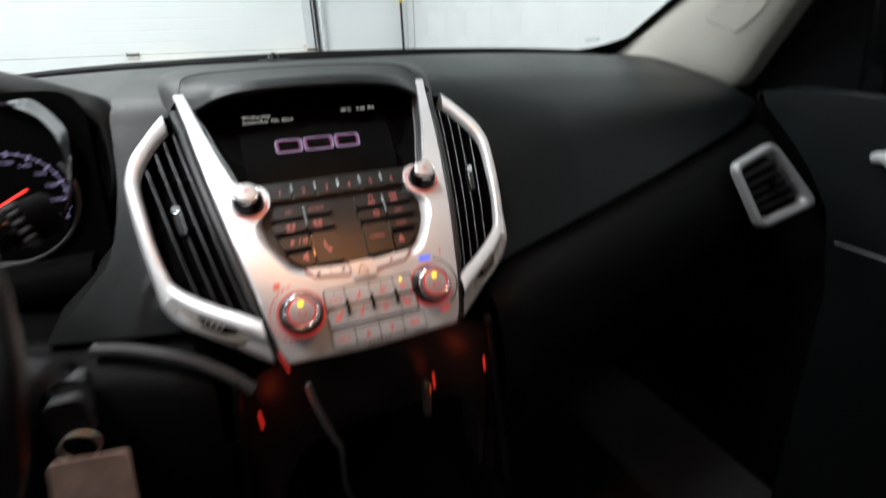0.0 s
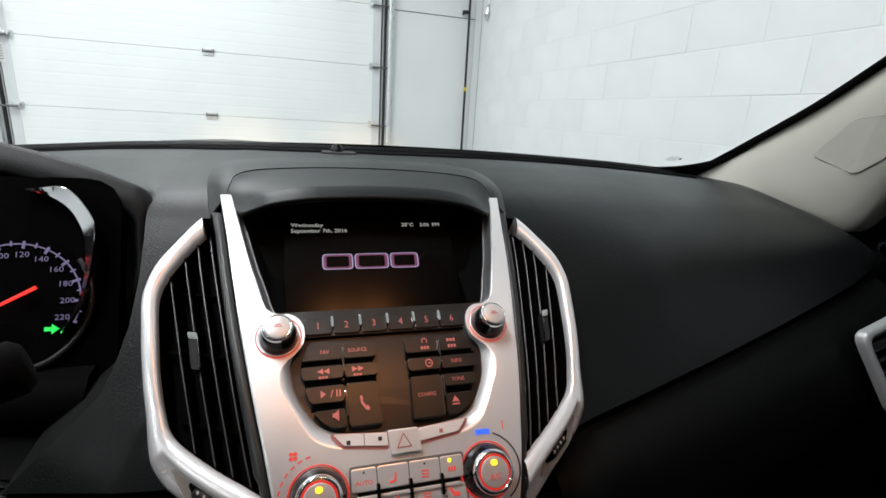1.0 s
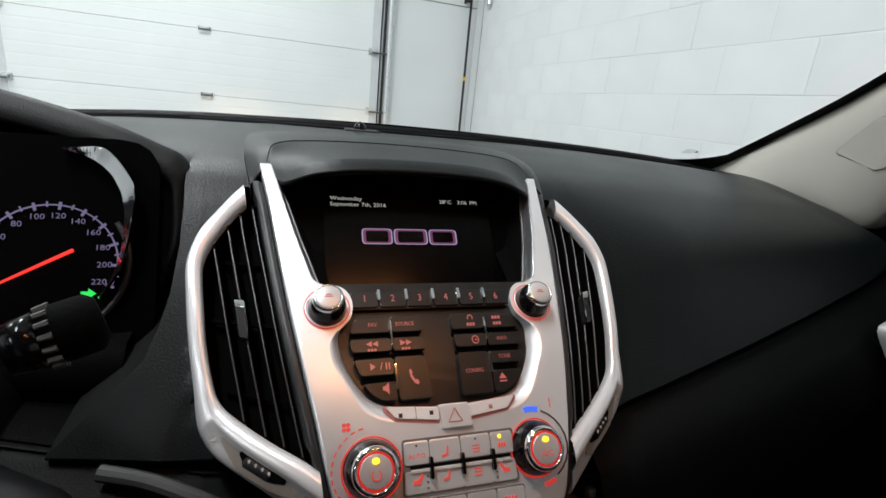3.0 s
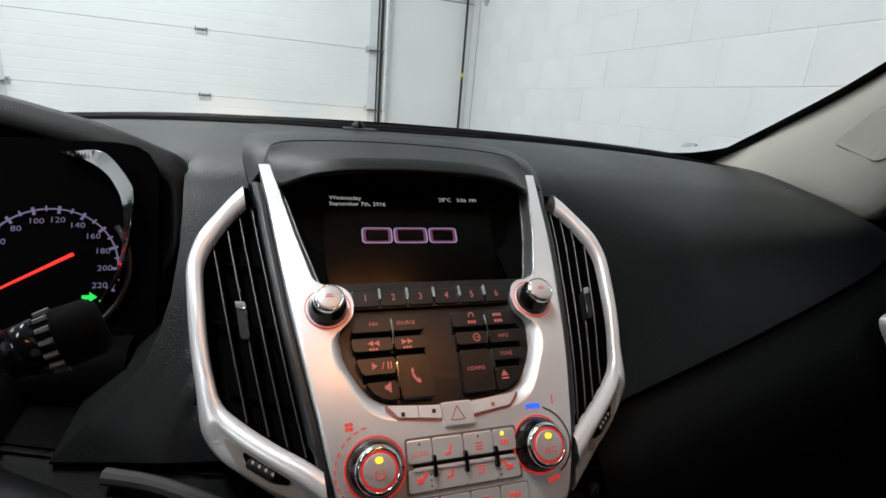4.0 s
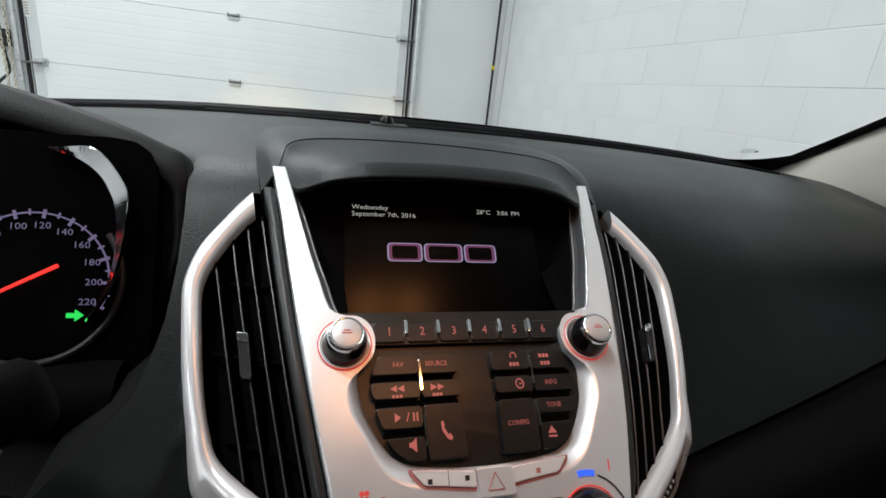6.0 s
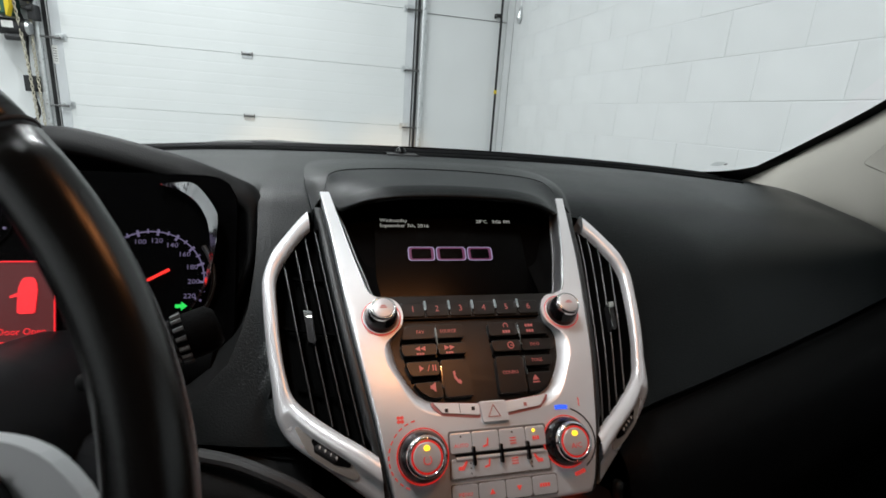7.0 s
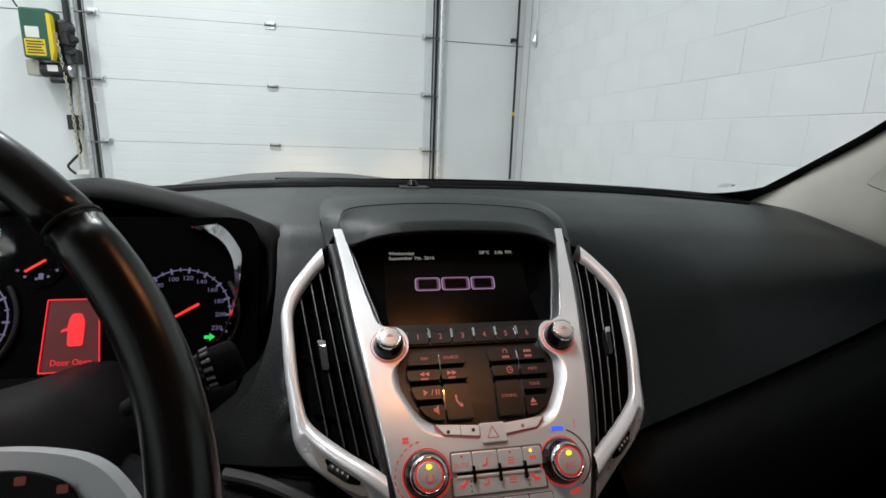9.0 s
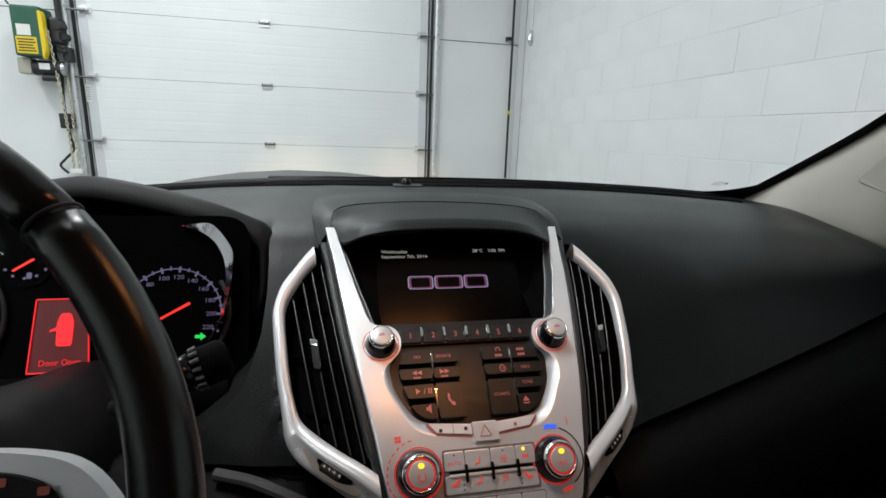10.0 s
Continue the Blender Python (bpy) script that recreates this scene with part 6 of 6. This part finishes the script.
child("gap_shade_plate", prism(rounded([(-0.0397, 0.8792), (0.0472, 0.8792), (0.0472, 0.8923), (-0.0397, 0.8923)], 0.002), face, 0.0015, 0.0039), GAPSHADE, stack, "grey plate painted as gap shade round the menu buttons")
GX = [-0.0385, -0.0205, 0.0020, 0.0245, 0.0420]
for k in range(4):
    x0, x1 = GX[k] + 0.0004, GX[k + 1] - 0.0004
    for row_, (z0, z1) in enumerate(((0.9098, 0.9212), (0.8955, 0.9068))):
        b = child("climate_button", prism(rounded([(x0 - 0.0008 * row_, z0), (x1 + 0.0008 * row_, z0), (x1, z1), (x0, z1)], 0.0015), face, 0.0015, 0.0045, 0.0007), SILVER, stack, "satin silver climate button")
        xc, zc = (x0 + x1) / 2, (z0 + z1) / 2 + (0.0015 if row_ else -0.0010)
        kind = (k, row_)
        if kind == (0, 0):
            lit("AUTO", xc, zc - 0.0005, 0.0042, b, RED, D1 - 0.0004)
        elif kind in ((1, 0), (1, 1)):
            child("seat_mark", prism([(xc + 0.0012, zc + 0.0026), (xc + 0.0022, zc + 0.0026), (xc + 0.0014, zc - 0.0018), (xc - 0.0028, zc - 0.0026), (xc - 0.0030, zc - 0.0016), (xc + 0.0004, zc - 0.0008)], face, 0.0045, 0.0049), RED, b)
        elif kind in ((0, 1), (3, 1)):
            s = 1 if k == 0 else -1
            child("seat_mark", prism([(xc + s * 0.0030, zc + 0.0028), (xc + s * 0.0040, zc + 0.0020), (xc + s * 0.0008, zc - 0.0026), (xc - s * 0.0036, zc - 0.0026), (xc - s * 0.0036, zc - 0.0006), (xc, zc - 0.0002)], face, 0.0045, 0.0049), RED, b)
        elif kind == (3, 0):
            bars(xc, zc, 0.006, 0.0022, 3, b, RED, 0.0045)
        else:
            for j in range(3):
                child("wave_mark", prism(rect(xc - 0.0026, xc + 0.0026, zc - 0.0022 + 0.0016 * j, zc - 0.0017 + 0.0016 * j), face, 0.0045, 0.0049), RED, b)
        if row_ == 0 and k in (0, 2):
            child("dark_dot", prism([(xc + 0.0007 * math.cos(a), z1 - 0.0022 + 0.0006 * math.sin(a)) for a in np.linspace(0, 2 * math.pi, 9)[:-1]], face, 0.0045, 0.0048), RUBBER, b)
        if row_ == 1 and k in (0, 3):
            for j in range(3):
                xd = x1 - 0.0022 if k == 0 else x0 + 0.0022
                child("dark_dot", prism([(xd + 0.0006 * math.cos(a), z0 + 0.0022 + 0.003 * j + 0.0005 * math.sin(a)) for a in np.linspace(0, 2 * math.pi, 9)[:-1]], face, 0.0045, 0.0048), RUBBER, b)
child("led", prism([(0.0318 + 0.0012 * math.cos(a), 0.9188 + 0.0010 * math.sin(a)) for a in np.linspace(0, 2 * math.pi, 13)[:-1]], face, 0.0045, 0.0050), AMBER, stack, "amber indicator lamp")
# raised black bar, the groove's shade as colour
child("groove_shade_bar", prism(rect(-0.0345, 0.0385, 0.9080, 0.9094), face, 0.002, 0.0046), CAVITY_SHADE, stack, "black bar drawn as the shade of a groove")
child("slide_bar", prism(rect(-0.0345, 0.0385, 0.9058, 0.9076, 0.0005), face, 0.002, 0.0058, 0.0005), SILVER_FRAME, stack, "bright silver bar")
for x in (-0.0205, 0.0020, 0.0245):
    child("toggle", prism(rect(x - 0.0011, x + 0.0011, 0.9022, 0.9132, 0.0009), face, 0.003, 0.0085, 0.0006), PIANO, stack, "black toggle fin")
mn = [-0.0395, -0.0185, 0.0035, 0.0255, 0.0470]
for k in range(4):
    b = child("menu_button", prism(rounded([(mn[k] + 0.0004, 0.8800), (mn[k + 1] - 0.0004, 0.8800), (mn[k + 1] - 0.0004, 0.8915), (mn[k] + 0.0004, 0.8915)], 0.0018), face, 0.0015, 0.0045, 0.0007), SILVER, stack, "satin silver menu button")
    xc = (mn[k] + mn[k + 1]) / 2
    if k == 0:
        lit("MENU", xc, 0.8858, 0.0040, b, RED, D1 - 0.0004)
    elif k == 3:
        bars(xc, 0.8858, 0.009, 0.0022, 4, b, RED, 0.0045)
    else:
        s = 1 if k == 1 else -1
        child("arrow_mark", prism([(xc - 0.0022, 0.8858 - s * 0.0016), (xc + 0.0022, 0.8858 - s * 0.0016), (xc, 0.8858 + s * 0.0016)], face, 0.0045, 0.0049), RED, b)
bars(0.002, 0.8772, 0.022, 0.0012, 6, stack, material("print_grey", (0.2, 0.17, 0.16), 0.6), 0.0032)
# dashes round the fan knob, blue and red arcs round the heat knob
for k in range(12):
    a0 = math.radians(100 + 12.5 * k)
    a1 = a0 + math.radians(7)
    pts = [(-0.0598 + r * math.cos(a), 0.9105 + r * 0.76 * math.sin(a)) for r, a in ((0.0255, a0), (0.0255, (a0 + a1) / 2), (0.0255, a1), (0.0265, a1), (0.0265, (a0 + a1) / 2), (0.0265, a0))]
    child("fan_dash", prism(pts, face, 0.0030, 0.0034), RED, stack)
for a in range(4):
    t = math.radians(45 + 90 * a)
    c = Vector((-0.0755 + 0.0019 * math.cos(t), 0.9312 + 0.0015 * math.sin(t)))
    child("fan_mark", prism([(c.x + 0.0015 * math.cos(b), c.y + 0.0010 * math.sin(b)) for b in np.linspace(0, 2 * math.pi, 9)[:-1]], face, 0.0030, 0.0034), RED, stack)


def arc_mark(a0, a1, r0, r1, mat, label=""):
    n = 10
    pts = [(0.0598 + r0 * math.cos(math.radians(a)), 0.9105 + r0 * 0.76 * math.sin(math.radians(a))) for a in np.linspace(a0, a1, n)]
    pts += [(0.0598 + r1 * math.cos(math.radians(a)), 0.9105 + r1 * 0.76 * math.sin(math.radians(a))) for a in np.linspace(a1, a0, n)]
    child("heat_arc", prism(pts, face, 0.0030, 0.0035), mat, stack, label)


arc_mark(76, 100, 0.0252, 0.0285, BLUE, "blue cold mark")
arc_mark(-82, -62, 0.0262, 0.0295, RED, "red hot mark")
arc_mark(-55, 70, 0.0258, 0.0268, RUBBER, "thin black arc")
child("temperature_mark", prism(rounded([(0.0772, 0.9305), (0.0778, 0.9305), (0.0783, 0.9355), (0.0776, 0.9355)], 0.0002), face, 0.0030, 0.0034), RED, stack)

# what the display shows
def on_screen(u, v, d):
    """u across, v up along the glass from its middle."""
    return screen_at(u, 1.0195 + v * 0.7071, 0.0017 + d)


def left_text(text, x, v, size):
    bm = writing(text, 0, v, size, lambda u, w, d: Vector((u, w, d)), 0.0)
    x0 = min(w.co.x for w in bm.verts)
    for w in bm.verts:
        w.co = on_screen(w.co.x - x0 + x, w.co.y, 0.0)
    child("screen_text", bm, TEXTWHITE, display)


left_text("Wednesday", -0.0755, 0.0440, 0.0062)
left_text("September 7th, 2016", -0.0755, 0.0374, 0.0062)
left_text("28\u00b0C", 0.0310, 0.0440, 0.0062)
left_text("3:06", 0.0500, 0.0440, 0.0062)
left_text("PM", 0.0635, 0.0440, 0.0062)
# the maker's mark: three plain outlined blocks
def outline(poly, w, mat, name, d=0.0):
    inn = []
    n = len(poly)
    c = Vector((sum(p[0] for p in poly) / n, sum(p[1] for p in poly) / n))
    for p in poly:
        q = c + (Vector(p) - c) * (1 - w / (Vector(p) - c).length)
        inn.append(tuple(q))
    bm = bmesh.new()
    a = [bm.verts.new(on_screen(u, v, d)) for u, v in poly]
    b = [bm.verts.new(on_screen(u, v, d)) for u, v in inn]
    for i in range(n):
        bm.faces.new((a[i], a[(i + 1) % n], b[(i + 1) % n], b[i]))
    child(name, bm, mat, display)
    return inn


for x0, x1 in ((-0.0480, -0.0195), (-0.0180, 0.0145), (0.0160, 0.0440)):
    poly = rounded([(x0, -0.0060), (x1, -0.0060), (x1, 0.0110), (x0, 0.0110)], 0.004, 4)
    edge_poly = outline(poly, 0.0012, LOGO_EDGE, "mark_outline", 0.0002)
    outline(edge_poly, 0.0028, LOGO, "mark_block", 0.0001)

# ---- right-hand wall of painted blocks ----
wr = part("wall_right", box(XR + 0.0017, XR + 0.2, YB, YD + 0.2, FLOOR_Z, ZC), MORTAR)
tagged(wr, "white painted concrete block wall", "wall", kind="structure")
BL, BH, J = 0.427, 0.211, 0.0050
block_me = {}


def block_mesh(w, h):
    key_ = (round(w, 3), round(h, 3))
    if key_ not in block_me:
        bm = bmesh.new()
        b = 0.0012
        back = [bm.verts.new((0.012, y, z)) for y, z in ((0, 0), (w, 0), (w, h), (0, h))]
        mid = [bm.verts.new((0.0008, y, z)) for y, z in ((0, 0), (w, 0), (w, h), (0, h))]
        top = [bm.verts.new((0, y, z)) for y, z in ((b, b), (w - b, b), (w - b, h - b), (b, h - b))]
        for i in range(4):
            bm.faces.new((back[i], back[(i + 1) % 4], mid[(i + 1) % 4], mid[i]))
            bm.faces.new((mid[i], mid[(i + 1) % 4], top[(i + 1) % 4], top[i]))
        bm.faces.new(top)
        bmesh.ops.recalc_face_normals(bm, faces=bm.faces)
        me = bpy.data.meshes.new("block")
        bm.to_mesh(me)
        bm.free()
        me.materials.append(BLOCKWHITE)
        block_me[key_] = me
    return block_me[key_]


rest = bmesh.new()
rng = random.Random(4)
for c in range(int(ZC / BH)):
    z0 = -0.154 + c * BH
    if z0 < 0:
        continue
    y = YD - (0.16 if c % 2 else 0.375)
    first = True
    while y > YB:
        w = BL - 0.0016 if not first else YD - y - 0.003
        y0 = y if first else y - w
        first = False
        near = 0.6 < y0 < YD and 0.5 < z0 < 2.6
        proud = rng.uniform(-0.0006, 0.0006)
        if w > 0.03:
            if near:
                ob = new("block", block_mesh(w, BH - J))
                ob.parent = wr
                ob.location = (XR + proud, y0, z0)
            else:
                me = block_mesh(w, BH - J)
                n0 = len(rest.verts)
                rest.from_mesh(me)
                rest.verts.ensure_lookup_table()
                for v in rest.verts[n0:]:
                    v.co += Vector((XR + proud, y0, z0))
        y = y0 - 0.0016
ob = part("block_rest", rest, BLOCKWHITE, wr)
ob["kind"] = "stuff"

# ceiling tube fittings
for tube_x in (-3.7, -1.0):
    for tube_y in (-3.2, -0.2, 2.9):
        lf = thing("ceiling_light", (tube_x, tube_y, 3.95), "white fluorescent ceiling light fitting", "ceiling light", "garage ceiling lights")
        child("frame", box(tube_x - 0.14, tube_x + 0.14, tube_y - 0.72, tube_y + 0.72, 4.0, 4.10, 0.01), WALLWHITE, lf)
        for o in (-0.07, 0.07):
            child("tube", tube([(tube_x + o, tube_y - 0.66, 3.975), (tube_x + o, tube_y + 0.66, 3.975)], 0.018, 10), TUBE, lf, "lit tube")
